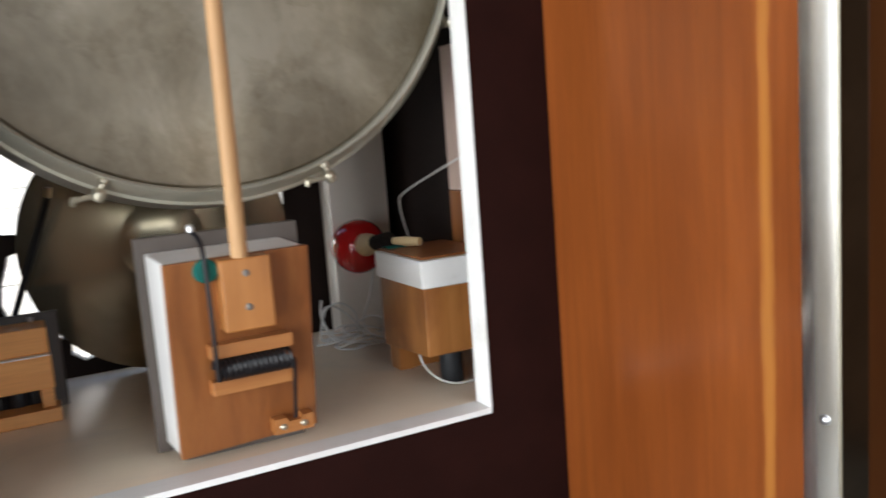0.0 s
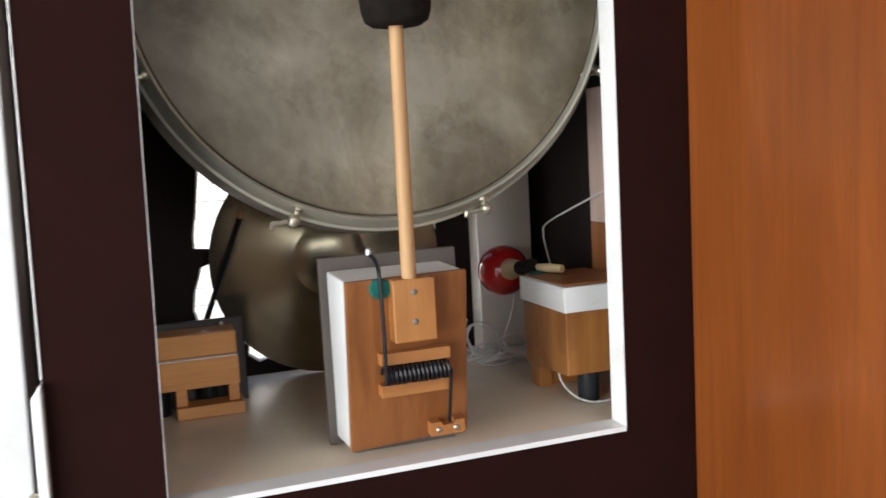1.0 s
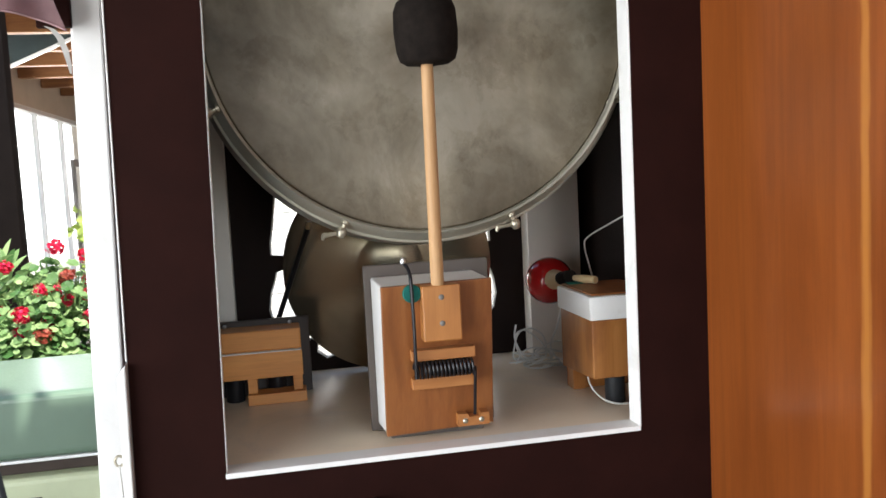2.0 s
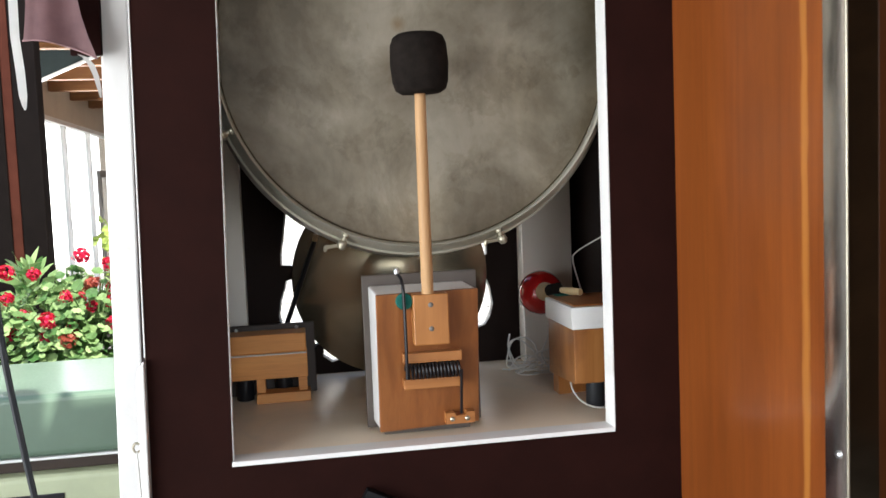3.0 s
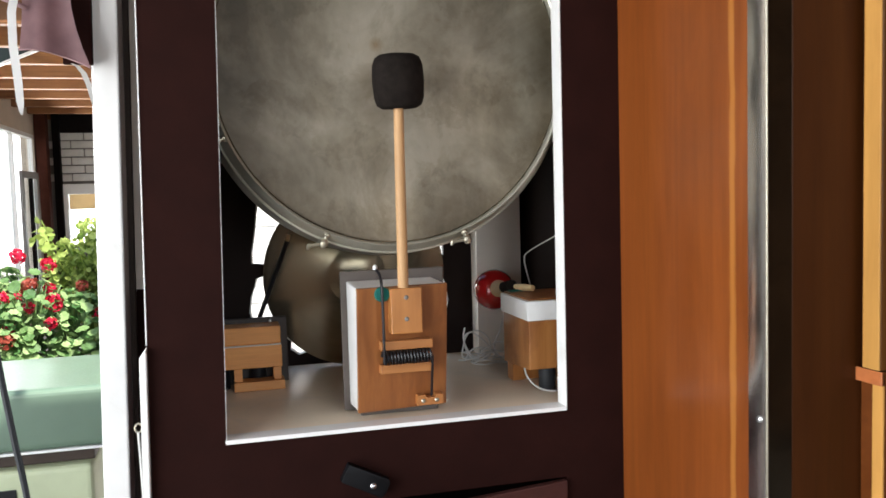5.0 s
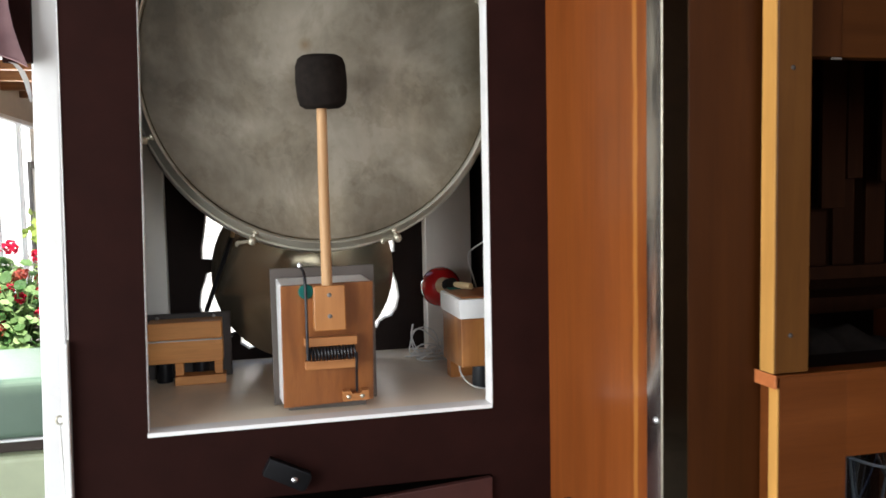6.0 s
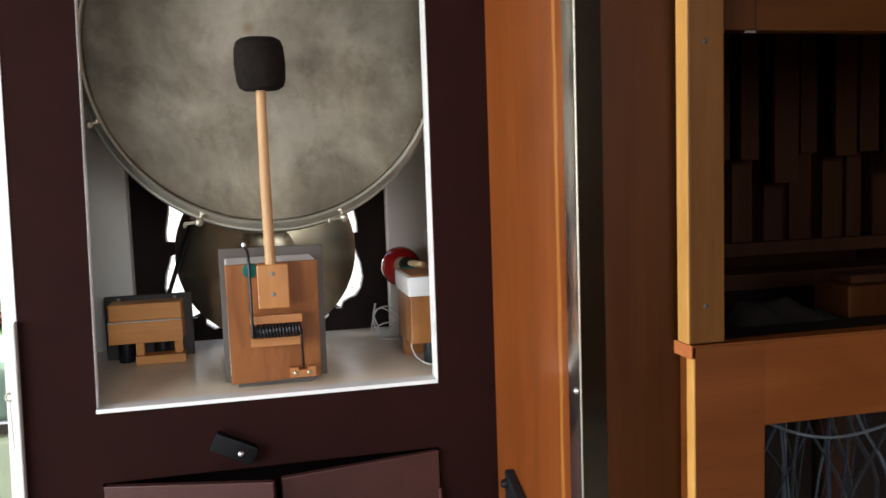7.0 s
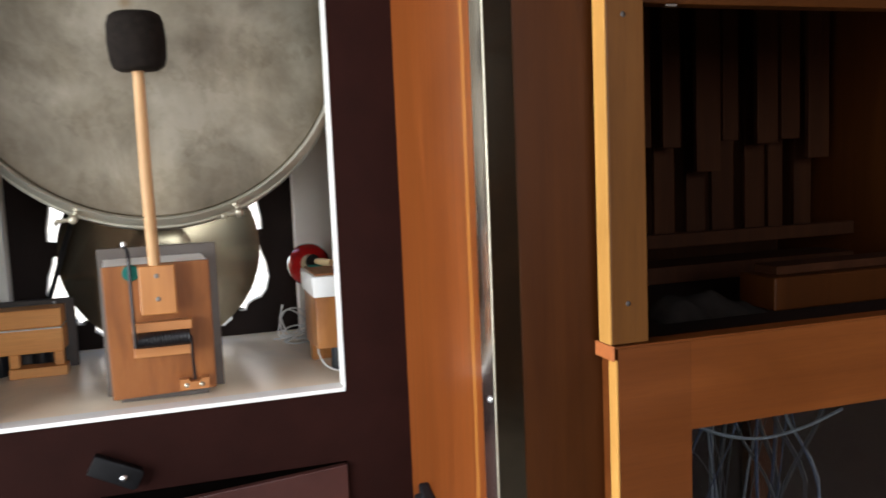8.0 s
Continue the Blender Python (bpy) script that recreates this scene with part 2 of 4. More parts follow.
def sapwood(m, y, width, colour, amount):
    """One wandering blond streak of sapwood along z."""
    n, k = m.node_tree.nodes, m.node_tree.links
    b = n["Principled BSDF"]
    under = b.inputs["Base Color"].links[0].from_socket
    xyz = n.new("ShaderNodeSeparateXYZ")
    k.new(n_coord(n, k), xyz.inputs[0])

    def maths(kind, a, c):
        node = n.new("ShaderNodeMath")
        node.operation = kind
        for socket, v in zip(node.inputs, (a, c)):
            if isinstance(v, (int, float)):
                socket.default_value = v
            else:
                k.new(v, socket)
        return node.outputs[0]

    drift = noisy(n, k, mapped(n, k, (0.01, 0.01, 4)), 1.0, 3, 0.6)
    swell = noisy(n, k, mapped(n, k, (0.01, 0.01, 7), turn=(0, 0, 40)), 1.0, 3, 0.6)
    fibre = noisy(n, k, mapped(n, k, (1, 300, 6)), 1.0, 3, 0.6)
    centre = maths("ADD", maths("MULTIPLY", drift, 0.02), y - 0.01)
    away = maths("ABSOLUTE", maths("SUBTRACT", xyz.outputs["Y"], centre), 0.0)
    away = maths("DIVIDE", away, maths("ADD", maths("MULTIPLY", swell, width), width * 0.4))
    away = maths("ADD", away, maths("MULTIPLY", maths("SUBTRACT", fibre, 0.5), 0.7))
    mask = ramp(n, [(0.35, (amount, amount, amount)), (1.0, (0, 0, 0))])
    k.new(away, mask.inputs[0])
    k.new(mixed(n, k, "MIX", mask.outputs[0], under, colour), b.inputs["Base Color"])
    return m


sapwood(ORANGE, 0.576, 0.010, (0.47, 0.19, 0.038), 0.6)
SHAKERWOOD = mottled(wood("stained_cedar", (0.30, 0.115, 0.028), (0.39, 0.16, 0.043), (0.47, 0.21, 0.065), "z", 0.42, 0.15), (0.45, 0.34, 0.26), 9, 0.6)
PALEPINE = wood("pale_pine", (0.50, 0.36, 0.30), (0.58, 0.44, 0.37), (0.64, 0.50, 0.43), "z", 0.6)
# Interior wood with the cabinet's inner shade mixed into its tone.
INWOOD = wood("shaded_slat", (0.022, 0.0068, 0.0022), (0.031, 0.0097, 0.0033), (0.043, 0.0145, 0.0049), "z", 0.7)
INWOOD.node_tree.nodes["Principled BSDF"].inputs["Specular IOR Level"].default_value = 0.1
SHELLMETAL = metal("shell_metal", (0.50, 0.48, 0.42), 0.36, 0.2, solid=0.8)
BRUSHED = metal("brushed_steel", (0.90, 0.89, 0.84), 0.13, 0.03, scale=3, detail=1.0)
CABLE_GREY = paint("grey_cable", (0.014, 0.015, 0.018), 0.45, 0.05, 20)
CABLE_PALE = paint("pale_cable", (0.065, 0.073, 0.086), 0.45, 0.05, 20)
CABLE_BLUE = paint("blue_cable", (0.013, 0.018, 0.034), 0.3, 0.05, 20)


def glass(name):
    m, n, k, b = shader(name, 0.03)
    b.inputs["Transmission Weight"].default_value, b.inputs["IOR"].default_value = 1.0, 1.13
    b.inputs["Base Color"].default_value = (0.93, 0.95, 0.94, 1)
    return m


GLASS = glass("clear_glass")


# ---- builders ----
def thing(name, label, category, place=(0, 0, 0), group="", kind=""):
    ob = new(name)
    ob.empty_display_size = 0.02
    ob.location = place
    return tagged(ob, label, category, group, kind)


def part(name, bm, material, parent=None, label="", smooth=False):
    me = bpy.data.meshes.new(name)
    bm.normal_update()
    for f in bm.faces:
        f.smooth = smooth
    bm.to_mesh(me)
    bm.free()
    me.materials.append(material)
    if smooth:
        me.set_sharp_from_angle(angle=radians(40))
    ob = new(name, me)
    if parent is not None:
        ob.parent = parent
        if parent.parent is None:
            ob.matrix_parent_inverse = Matrix.Translation(-parent.location)
    if label:
        ob["label"] = label
    return ob


def box(x0, x1, y0, y1, z0, z1, bevel=0.0015, seg=2, bm=None):
    bm = bm or bmesh.new()
    v = bmesh.ops.create_cube(bm, size=1.0)["verts"]
    for p in v:
        p.co = ((x0 + x1) / 2 + p.co.x * (x1 - x0), (y0 + y1) / 2 + p.co.y * (y1 - y0), (z0 + z1) / 2 + p.co.z * (z1 - z0))
    if bevel:
        edges = list({e for p in v for e in p.link_edges})
        bmesh.ops.bevel(bm, geom=edges, offset=bevel, segments=seg, profile=0.5, affect="EDGES")
    return bm


def prism(plan, z0, z1, bevel=0.0015):
    """An upright block over a plan of (x, y), counter-clockwise; z0 and z1 may be one height per corner."""
    bm = bmesh.new()
    n = len(plan)
    lo = [z0] * n if isinstance(z0, (int, float)) else z0
    hi = [z1] * n if isinstance(z1, (int, float)) else z1
    a = [bm.verts.new((x, y, z)) for (x, y), z in zip(plan, lo)]
    b = [bm.verts.new((x, y, z)) for (x, y), z in zip(plan, hi)]
    bm.faces.new(a[::-1]), bm.faces.new(b)
    for i in range(n):
        bm.faces.new((a[i], a[(i + 1) % n], b[(i + 1) % n], b[i]))
    if bevel:
        bmesh.ops.bevel(bm, geom=list(bm.edges), offset=bevel, segments=2, profile=0.5, affect="EDGES")
    return bm


def lean(bm, slope=0.019, level=1.24):
    """Tilts upright work that stands out of plumb."""
    for v in bm.verts:
        v.co.x += slope * (v.co.z - level)
    return bm


def slab(outline, y0, y1, holes=()):
    """A board in the x-z plane from y0 (front) to y1, with holes through it."""
    bm = bmesh.new()
    loops = []
    for ring in (outline, *holes):
        vs = [bm.verts.new((x, y0, z)) for x, z in ring]
        loops.append([bm.edges.new((vs[i], vs[(i + 1) % len(vs)])) for i in range(len(vs))])
    bmesh.ops.triangle_fill(bm, edges=[e for ring in loops for e in ring], use_beauty=True, normal=(0, -1, 0))
    geom = bmesh.ops.extrude_face_region(bm, geom=list(bm.faces))["geom"]
    bmesh.ops.translate(bm, vec=(0, y1 - y0, 0), verts=[g for g in geom if isinstance(g, bmesh.types.BMVert)])
    bmesh.ops.recalc_face_normals(bm, faces=list(bm.faces))
    return bm


def lathe(profile, origin, axis="y", steps=64, close=True):
    """Turns (radius, height) about an axis through origin."""
    bm = bmesh.new()
    rings = []
    for r, h in profile:
        ring = []
        for i in range(steps if r > 1e-6 else 1):
            a = 2 * math.pi * i / steps
            u, v = r * math.cos(a), r * math.sin(a)
            p = {"y": (u, h, v), "z": (u, v, h), "x": (h, u, v)}[axis]
            ring.append(bm.verts.new(Vector(origin) + Vector(p)))
        rings.append(ring)
    for a, b in zip(rings, rings[1:]):
        for i in range(steps):
            j = (i + 1) % steps
            q = [a[i % len(a)], a[j % len(a)], b[j % len(b)], b[i % len(b)]]
            q = list(dict.fromkeys(q))
            if len(q) > 2:
                bm.faces.new(q)
    bmesh.ops.recalc_face_normals(bm, faces=list(bm.faces))
    return bm


def tube(points, radius, steps=8, smooth=6, bm=None):
    """A round bar along points, smoothed; radius one or one per point."""
    bm = bm or bmesh.new()
    pts = [Vector(p) for p in points]
    rad = [radius] * len(pts) if isinstance(radius, (int, float)) else list(radius)
    if smooth > 1 and len(pts) > 2:
        out, rr = [], []
        for i in range(len(pts) - 1):
            p0, p1, p2, p3 = pts[max(i - 1, 0)], pts[i], pts[i + 1], pts[min(i + 2, len(pts) - 1)]
            for s in range(smooth):
                t = s / smooth
                out.append(0.5 * ((2 * p1) + (p2 - p0) * t + (2 * p0 - 5 * p1 + 4 * p2 - p3) * t * t + (3 * p1 - p0 - 3 * p2 + p3) * t ** 3))
                rr.append(rad[i] * (1 - t) + rad[i + 1] * t)
        pts, rad = out + [pts[-1]], rr + [rad[-1]]
    side = None
    rings = []
    for i, p in enumerate(pts):
        d = (pts[min(i + 1, len(pts) - 1)] - pts[max(i - 1, 0)]).normalized()
        if side is None:
            side = d.orthogonal().normalized()
        side = (side - d * side.dot(d)).normalized()
        other = d.cross(side)
        rings.append([bm.verts.new(p + (side * math.cos(a) + other * math.sin(a)) * rad[i]) for a in (2 * math.pi * s / steps for s in range(steps))])
    for a, b in zip(rings, rings[1:]):
        for i in range(steps):
            bm.faces.new((a[i], a[(i + 1) % steps], b[(i + 1) % steps], b[i]))
    bm.faces.new(rings[0][::-1]), bm.faces.new(rings[-1])
    return bm


def screw_head(place, radius, parent, material=None, axis="y"):
    """A pan-head screw that faces the viewer's side, with its slot."""
    bm = lathe([(0, -radius * 0.55), (radius * 0.6, -radius * 0.45), (radius, 0), (radius, radius * 0.3), (0, radius * 0.3)], place, axis, 16)
    return part("screw", bm, material or SCREW, parent, smooth=True)


# ---- drum cabinet ----
FRONT, SHELF_Z = 0.914, 1.07
# OPEN_T is out of view, set low to shade the top of the drum.
OPEN_L, OPEN_R, OPEN_T = -0.106, 0.507, 1.865
OPEN_LT = OPEN_L + 0.0195 * (OPEN_T - SHELF_Z)

cabinet = thing("drum_cabinet", "dark brown painted cabinet with a white-lined open niche", "cabinet", (0.2, 1.2, 0))
FLAP_T, FLAP_B = 0.937, 0.30
part("front_panel", slab([(-0.2455, 0.02), (0.640, 0.02), (0.640, 2.45), (-0.1995, 2.45)], FRONT, FRONT + 0.02,
     [[(OPEN_L, SHELF_Z), (OPEN_LT, OPEN_T), (OPEN_R, OPEN_T), (OPEN_R, SHELF_Z)],
      [(-0.105, FLAP_B), (-0.105, FLAP_T), (0.506, FLAP_T), (0.506, FLAP_B)]]), BROWN, cabinet, "dark brown painted front frame")
part("shelf_board", box(-0.203, 0.639, FRONT + 0.0365, 1.50, SHELF_Z - 0.022, SHELF_Z - 0.0005, 0.001), SHELF, cabinet, "glossy cream shelf board")
# White lip, made deeper to paint the brighter light along the shelf front.
part("opening_trim", box(OPEN_L - 0.001, OPEN_R + 0.001, FRONT - 0.0015, FRONT + 0.036, SHELF_Z - 0.0065, SHELF_Z + 0.0012, 0.0008), WHITE, cabinet, "white painted bottom edge, widened for the light on the shelf front")
part("opening_trim", box(OPEN_R - 0.0015, OPEN_R + 0.002, FRONT - 0.0008, FRONT + 0.035, SHELF_Z, OPEN_T, 0.0008), WHITE, cabinet, "white painted side edge")
part("opening_trim", lean(box(OPEN_L + 0.0002, OPEN_L + 0.0012, FRONT + 0.0006, FRONT + 0.021, SHELF_Z + 0.0015, OPEN_T, 0.0), 0.0195, SHELF_Z), WHITE, cabinet, "white painted side edge")
part("pilaster", box(-0.203, -0.111, 1.450, 1.498, SHELF_Z, 2.30, 0.001), GREYWHITE, cabinet, "off-white upright board at the back")
part("inner_wall", box(0.640, 0.652, FRONT + 0.021, 1.50, SHELF_Z, 2.30, 0.001), BLACK_IN, cabinet, "black inner side wall")
part("outer_side", lean(box(-0.2195, -0.206, FRONT + 0.021, 1.515, 0.02, 2.45, 0.001)), BROWN, cabinet)
part("edge_strip", lean(box(-0.2247, -0.2226, FRONT - 0.002, FRONT + 0.02, 1.2405, 2.45, 0.0008)), WHITE, cabinet, "thin white edge strip")
part("lower_batten", lean(prism([(-0.2345, FRONT - 0.014), (-0.2232, FRONT - 0.014), (-0.2232, FRONT + 0.006), (-0.2345, FRONT + 0.006)],
     0.02, [1.222, 1.239, 1.239, 1.222], 0.002)), WHITE, cabinet, "white painted batten with slanted top")
part("side_board", box(0.628, 0.6395, 1.02, 1.212, 1.335, 1.565, 0.002), PALEPINE, cabinet, "pale unpainted board")
part("side_board", box(0.628, 0.6395, 1.02, 1.212, 1.10, 1.3345, 0.002), BOARD, cabinet, "brown board")
hook = part("cable_hook", tube([(-0.236, FRONT - 0.006, 1.112), (-0.243, FRONT - 0.010, 1.116), (-0.247, FRONT - 0.010, 1.109), (-0.243, FRONT - 0.010, 1.102), (-0.2365, FRONT - 0.006, 1.104)], 0.0018, 8), NICKEL, cabinet, "small metal hook", True)
part("cabinet_top", box(-0.22, 0.66, FRONT + 0.021, 1.52, 2.30, 2.32, 0.001), BLACK_IN, cabinet)
part("pilaster", box(0.506, 0.622, 1.450, 1.498, SHELF_Z, 2.30, 0.001), GREYWHITE, cabinet, "off-white upright board at the back")

# the back board has a scalloped cut-out behind the cymbal
CX = 0.200
half = [(0.0, 1.100), (0.10, 1.104), (0.118, 1.098), (0.132, 1.094), (0.152, 1.109), (0.150, 1.128), (0.162, 1.139), (0.172, 1.126), (0.185, 1.127), (0.192, 1.142), (0.203, 1.149),
        (0.224, 1.156), (0.237, 1.175), (0.245, 1.205), (0.240, 1.240), (0.230, 1.268), (0.226, 1.284), (0.205, 1.290), (0.200, 1.305),
        (0.205, 1.317), (0.235, 1.320), (0.235, 1.345), (0.228, 1.385), (0.222, 1.43), (0.215, 1.49), (0.16, 1.55), (0.06, 1.57)]
ring = [(CX + x, z) for x, z in half] + [(CX - x, z) for x, z in half[:0:-1]]
part("back_board", slab([(-0.204, SHELF_Z - 0.02), (0.652, SHELF_Z - 0.02), (0.652, 2.30), (-0.204, 2.30)], 1.500, 1.512, [ring]), BLACK_IN, cabinet, "dark brown back board with scalloped cut-out")
# White ring paints the light caught by the board's cut edge.
part("cutout_lip", slab(ring, 1.5005, 1.5135, [[(CX + (x - CX) * 0.985, 1.31 + (z - 1.31) * 0.985) for x, z in ring]]), WHITE, cabinet, "lit edge thickness of the cut-out, painted white")

# two flaps under the niche stand a little open
flap = part("flap_door", prism([(-0.103, 0.905), (0.190, 0.842), (0.194, 0.856), (-0.099, 0.919)], FLAP_B, [0.934, 0.931, 0.931, 0.934], 0.002), FLAP, cabinet, "brown flap door standing ajar")
part("hinge", tube([(-0.101, 0.904, 0.80), (-0.101, 0.904, 0.86)], 0.004), FLAP, flap)
flap = part("flap_door", prism([(0.205, 0.862), (0.503, 0.903), (0.501, 0.917), (0.203, 0.876)], FLAP_B, [0.929, 0.934, 0.934, 0.929], 0.002), FLAP, cabinet, "brown flap door standing ajar")
part("hinge", tube([(0.503, 0.902, 0.80), (0.503, 0.902, 0.86)], 0.004), FLAP, flap)
# Dark sheet standing in for the shade behind the flaps.
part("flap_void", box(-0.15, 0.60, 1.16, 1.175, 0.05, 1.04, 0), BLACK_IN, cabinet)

latch = part("turn_latch", prism([(-0.041, -0.0165), (0.036, -0.0175), (0.041, -0.012), (0.041, 0.012), (0.036, 0.0175), (-0.041, 0.0165)], 0, 0.020, 0.002), LATCHBLACK, cabinet, "black wooden turn latch", True)
latch.matrix_parent_inverse = Matrix.Translation(-cabinet.location) @ Matrix.Translation((0.1245, FRONT - 0.001, 0.980)) @ Euler((radians(90), 0, 0)).to_matrix().to_4x4() @ Matrix.Rotation(radians(-27), 4, "Z")
screw_head((0.136, FRONT - 0.022, 0.971), 0.0055, cabinet)

# ---- orange cabinet at right angles ----
SIDE, CORNER = 0.633, 0.500
unit = thing("display_cabinet", "orange cherry wood display cabinet with framed openings", "cabinet", (1.2, 0.9, 0))
part("side_panel", prism([(SIDE, CORNER + 0.004), (SIDE + 0.02, CORNER + 0.004), (SIDE + 0.02, FRONT - 0.0005), (SIDE - 0.0105, FRONT - 0.0005)], 0.0, 2.45, 0.001), ORANGE, unit, "glossy orange cherry veneer side with a blond streak")
arc = [(SIDE - 0.0053 + 0.0048 * (i / 8) ** 2, CORNER + 0.034 - 0.0345 * i / 8) for i in range(9)]
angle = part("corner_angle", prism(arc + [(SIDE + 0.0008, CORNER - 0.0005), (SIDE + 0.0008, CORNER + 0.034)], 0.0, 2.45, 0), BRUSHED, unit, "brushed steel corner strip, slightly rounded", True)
# Same profile as the bright strip; its dark reflection is painted in.
part("corner_face", box(SIDE - 0.0005, 0.672, CORNER - 0.003, CORNER - 0.0007, 0.0, 2.45, 0.0006), STEEL, unit, "steel corner face with dark room reflections put into its colour")
for z in (1.14, 1.86, 0.45):
    screw_head((SIDE - 0.004, CORNER + 0.012, z), 0.005, angle, SCREW, "x")
part("rounded_edge", tube([(SIDE - 0.0005, CORNER - 0.002, 0.0), (SIDE - 0.0005, CORNER - 0.002, 2.45)], 0.0016, 14), NICKEL, angle, "bright rounded steel edge", True)
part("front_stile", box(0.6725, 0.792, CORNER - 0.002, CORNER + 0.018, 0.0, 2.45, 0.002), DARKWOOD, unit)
post = part("upper_post", box(0.7815, 0.836, 0.452, 0.483, 1.2085, 2.45, 0.0015), POSTWOOD, unit, "light pine post")
# Pale strip paints the lit left side of the post.
part("bare_edge", box(0.7785, 0.7813, 0.4525, 0.4825, 1.2085, 2.45, 0.0008), POSTEDGE, post, "lit side of the post, painted as a pale strip")
for z in (1.262, 1.634):
    screw_head((0.806, 0.4525, z), 0.0042, post, DARKPLATE)
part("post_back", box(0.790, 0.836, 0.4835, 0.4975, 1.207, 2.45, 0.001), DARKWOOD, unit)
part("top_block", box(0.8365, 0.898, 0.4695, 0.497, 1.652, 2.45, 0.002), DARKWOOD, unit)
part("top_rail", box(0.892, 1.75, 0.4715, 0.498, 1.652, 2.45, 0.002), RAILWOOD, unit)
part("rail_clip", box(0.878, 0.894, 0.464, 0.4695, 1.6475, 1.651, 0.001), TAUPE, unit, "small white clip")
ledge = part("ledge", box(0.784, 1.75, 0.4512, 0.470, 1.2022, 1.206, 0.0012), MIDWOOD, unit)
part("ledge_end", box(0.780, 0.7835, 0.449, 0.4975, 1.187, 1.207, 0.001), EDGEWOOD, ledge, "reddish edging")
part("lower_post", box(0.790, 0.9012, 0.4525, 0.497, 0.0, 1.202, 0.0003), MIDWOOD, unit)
# Same painted light on the side of the lower post.
part("post_edge", box(0.786, 0.7895, 0.4525, 0.472, 0.0, 1.187, 0.001), POSTEDGE, unit, "lit side of the lower post, painted as a light strip")
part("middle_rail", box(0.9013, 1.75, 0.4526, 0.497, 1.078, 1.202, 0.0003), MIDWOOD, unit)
pane = part("pane", box(0.895, 1.75, 0.476, 0.480, 0.2, 1.082, 0), GLASS, unit, "clear glass pane")
pane.visible_shadow = False
part("right_end", box(1.751, 1.775, 0.45, 1.55, 0.0, 2.45, 0.002), DARKWOOD, unit)
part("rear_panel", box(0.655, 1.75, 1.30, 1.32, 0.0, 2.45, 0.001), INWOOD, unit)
# Dark sheet added for the shade behind the glass pane.
part("lower_back", box(0.656, 1.749, 0.815, 0.825, 0.021, 1.159, 0), BLACK_IN, unit, "dark sheet in place of the shade behind the cables")
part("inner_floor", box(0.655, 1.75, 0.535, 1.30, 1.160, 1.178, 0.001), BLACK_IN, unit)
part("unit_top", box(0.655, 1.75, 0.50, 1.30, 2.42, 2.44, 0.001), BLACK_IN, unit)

# the dark interior behind the frames
contents = thing("slat_instrument", "row of dark hanging wooden slats inside the cabinet", "instrument", (1.2, 1.1, 1.18))
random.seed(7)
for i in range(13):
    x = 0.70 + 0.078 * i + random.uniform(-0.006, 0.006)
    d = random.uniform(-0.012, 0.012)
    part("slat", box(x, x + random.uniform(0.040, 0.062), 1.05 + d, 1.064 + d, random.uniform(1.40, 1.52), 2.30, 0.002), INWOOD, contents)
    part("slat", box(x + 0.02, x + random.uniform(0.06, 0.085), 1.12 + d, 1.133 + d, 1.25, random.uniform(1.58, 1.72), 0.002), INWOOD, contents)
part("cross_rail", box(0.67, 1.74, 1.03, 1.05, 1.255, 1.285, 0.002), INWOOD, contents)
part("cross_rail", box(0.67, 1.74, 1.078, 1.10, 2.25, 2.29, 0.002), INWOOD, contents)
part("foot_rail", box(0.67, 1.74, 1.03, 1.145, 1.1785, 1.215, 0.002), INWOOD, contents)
crate = thing("wooden_block", "plain wooden block lying on the cabinet floor", "block", (1.35, 0.70, 1.178))
part("block", box(1.215, 1.66, 0.665, 0.76, 1.1785, 1.236, 0.003), DARKWOOD, crate)
part("cleat", box(1.24, 1.64, 0.69, 0.75, 1.2365, 1.252, 0.002), INWOOD, crate, "dark cleat")
cloth_heap = thing("black_cloth", "crumpled black cloth lying on the cabinet floor", "cloth", (1.10, 0.70, 1.178))
heap = bmesh.new()
bmesh.ops.create_grid(heap, x_segments=44, y_segments=16, size=1.0)
for v in heap.verts:
    u, w = v.co.x, v.co.y
    edge = max(0.0, 1 - abs(u) ** 4) * max(0.0, 1 - w * w)
    fold = 0.6 + 0.5 * noise.noise(Vector((u * 1.9, w * 1.0, 0.4))) + 0.10 * noise.noise(Vector((u * 4.0, w * 2.0, 2.0)))
    v.co = (1.095 + u * 0.105, 0.705 + w * 0.045, 1.1795 + 0.062 * edge * max(0.1, fold))
part("cloth", heap, FELT, cloth_heap, "", True)
bundle = thing("cable_bundle", "blue-grey cables hanging behind the glass pane", "cable", (1.15, 0.62, 0.7))
for i in range(28):
    x = random.uniform(0.95, 1.24)
    y = random.uniform(0.56, 0.72)
    part("strand", tube([(x, y, 1.15), (x + random.uniform(-0.03, 0.03), y + 0.01, 1.02), (x + random.uniform(-0.09, 0.09), y, 0.85), (x + random.uniform(-0.1, 0.1), y + 0.03, 0.55)],
         random.choice((0.0014, 0.0026, 0.0042)), 6, 5), random.choice((CABLE_GREY, BLACK, BLACK, CABLE_BLUE, CABLE_BLUE, CABLE_PALE)), bundle, "", True)
part("strand", tube([(0.935, 0.545, 1.066), (1.0, 0.53, 1.034), (1.08, 0.53, 1.016), (1.17, 0.54, 1.019), (1.25, 0.55, 1.034)], 0.0024, 8), CABLE_PALE, bundle, "thick pale cable", True)
upright = thing("inner_upright", "dark wooden upright inside the cabinet", "upright", (1.28, 0.79, 0))
part("board", box(1.25, 1.32, 0.775, 0.80, 0.0, 1.16, 0.002), INWOOD, upright)
part("base_panel", box(0.655, 1.75, 0.535, 1.30, 0.0, 0.02, 0), BLACK_IN, unit)
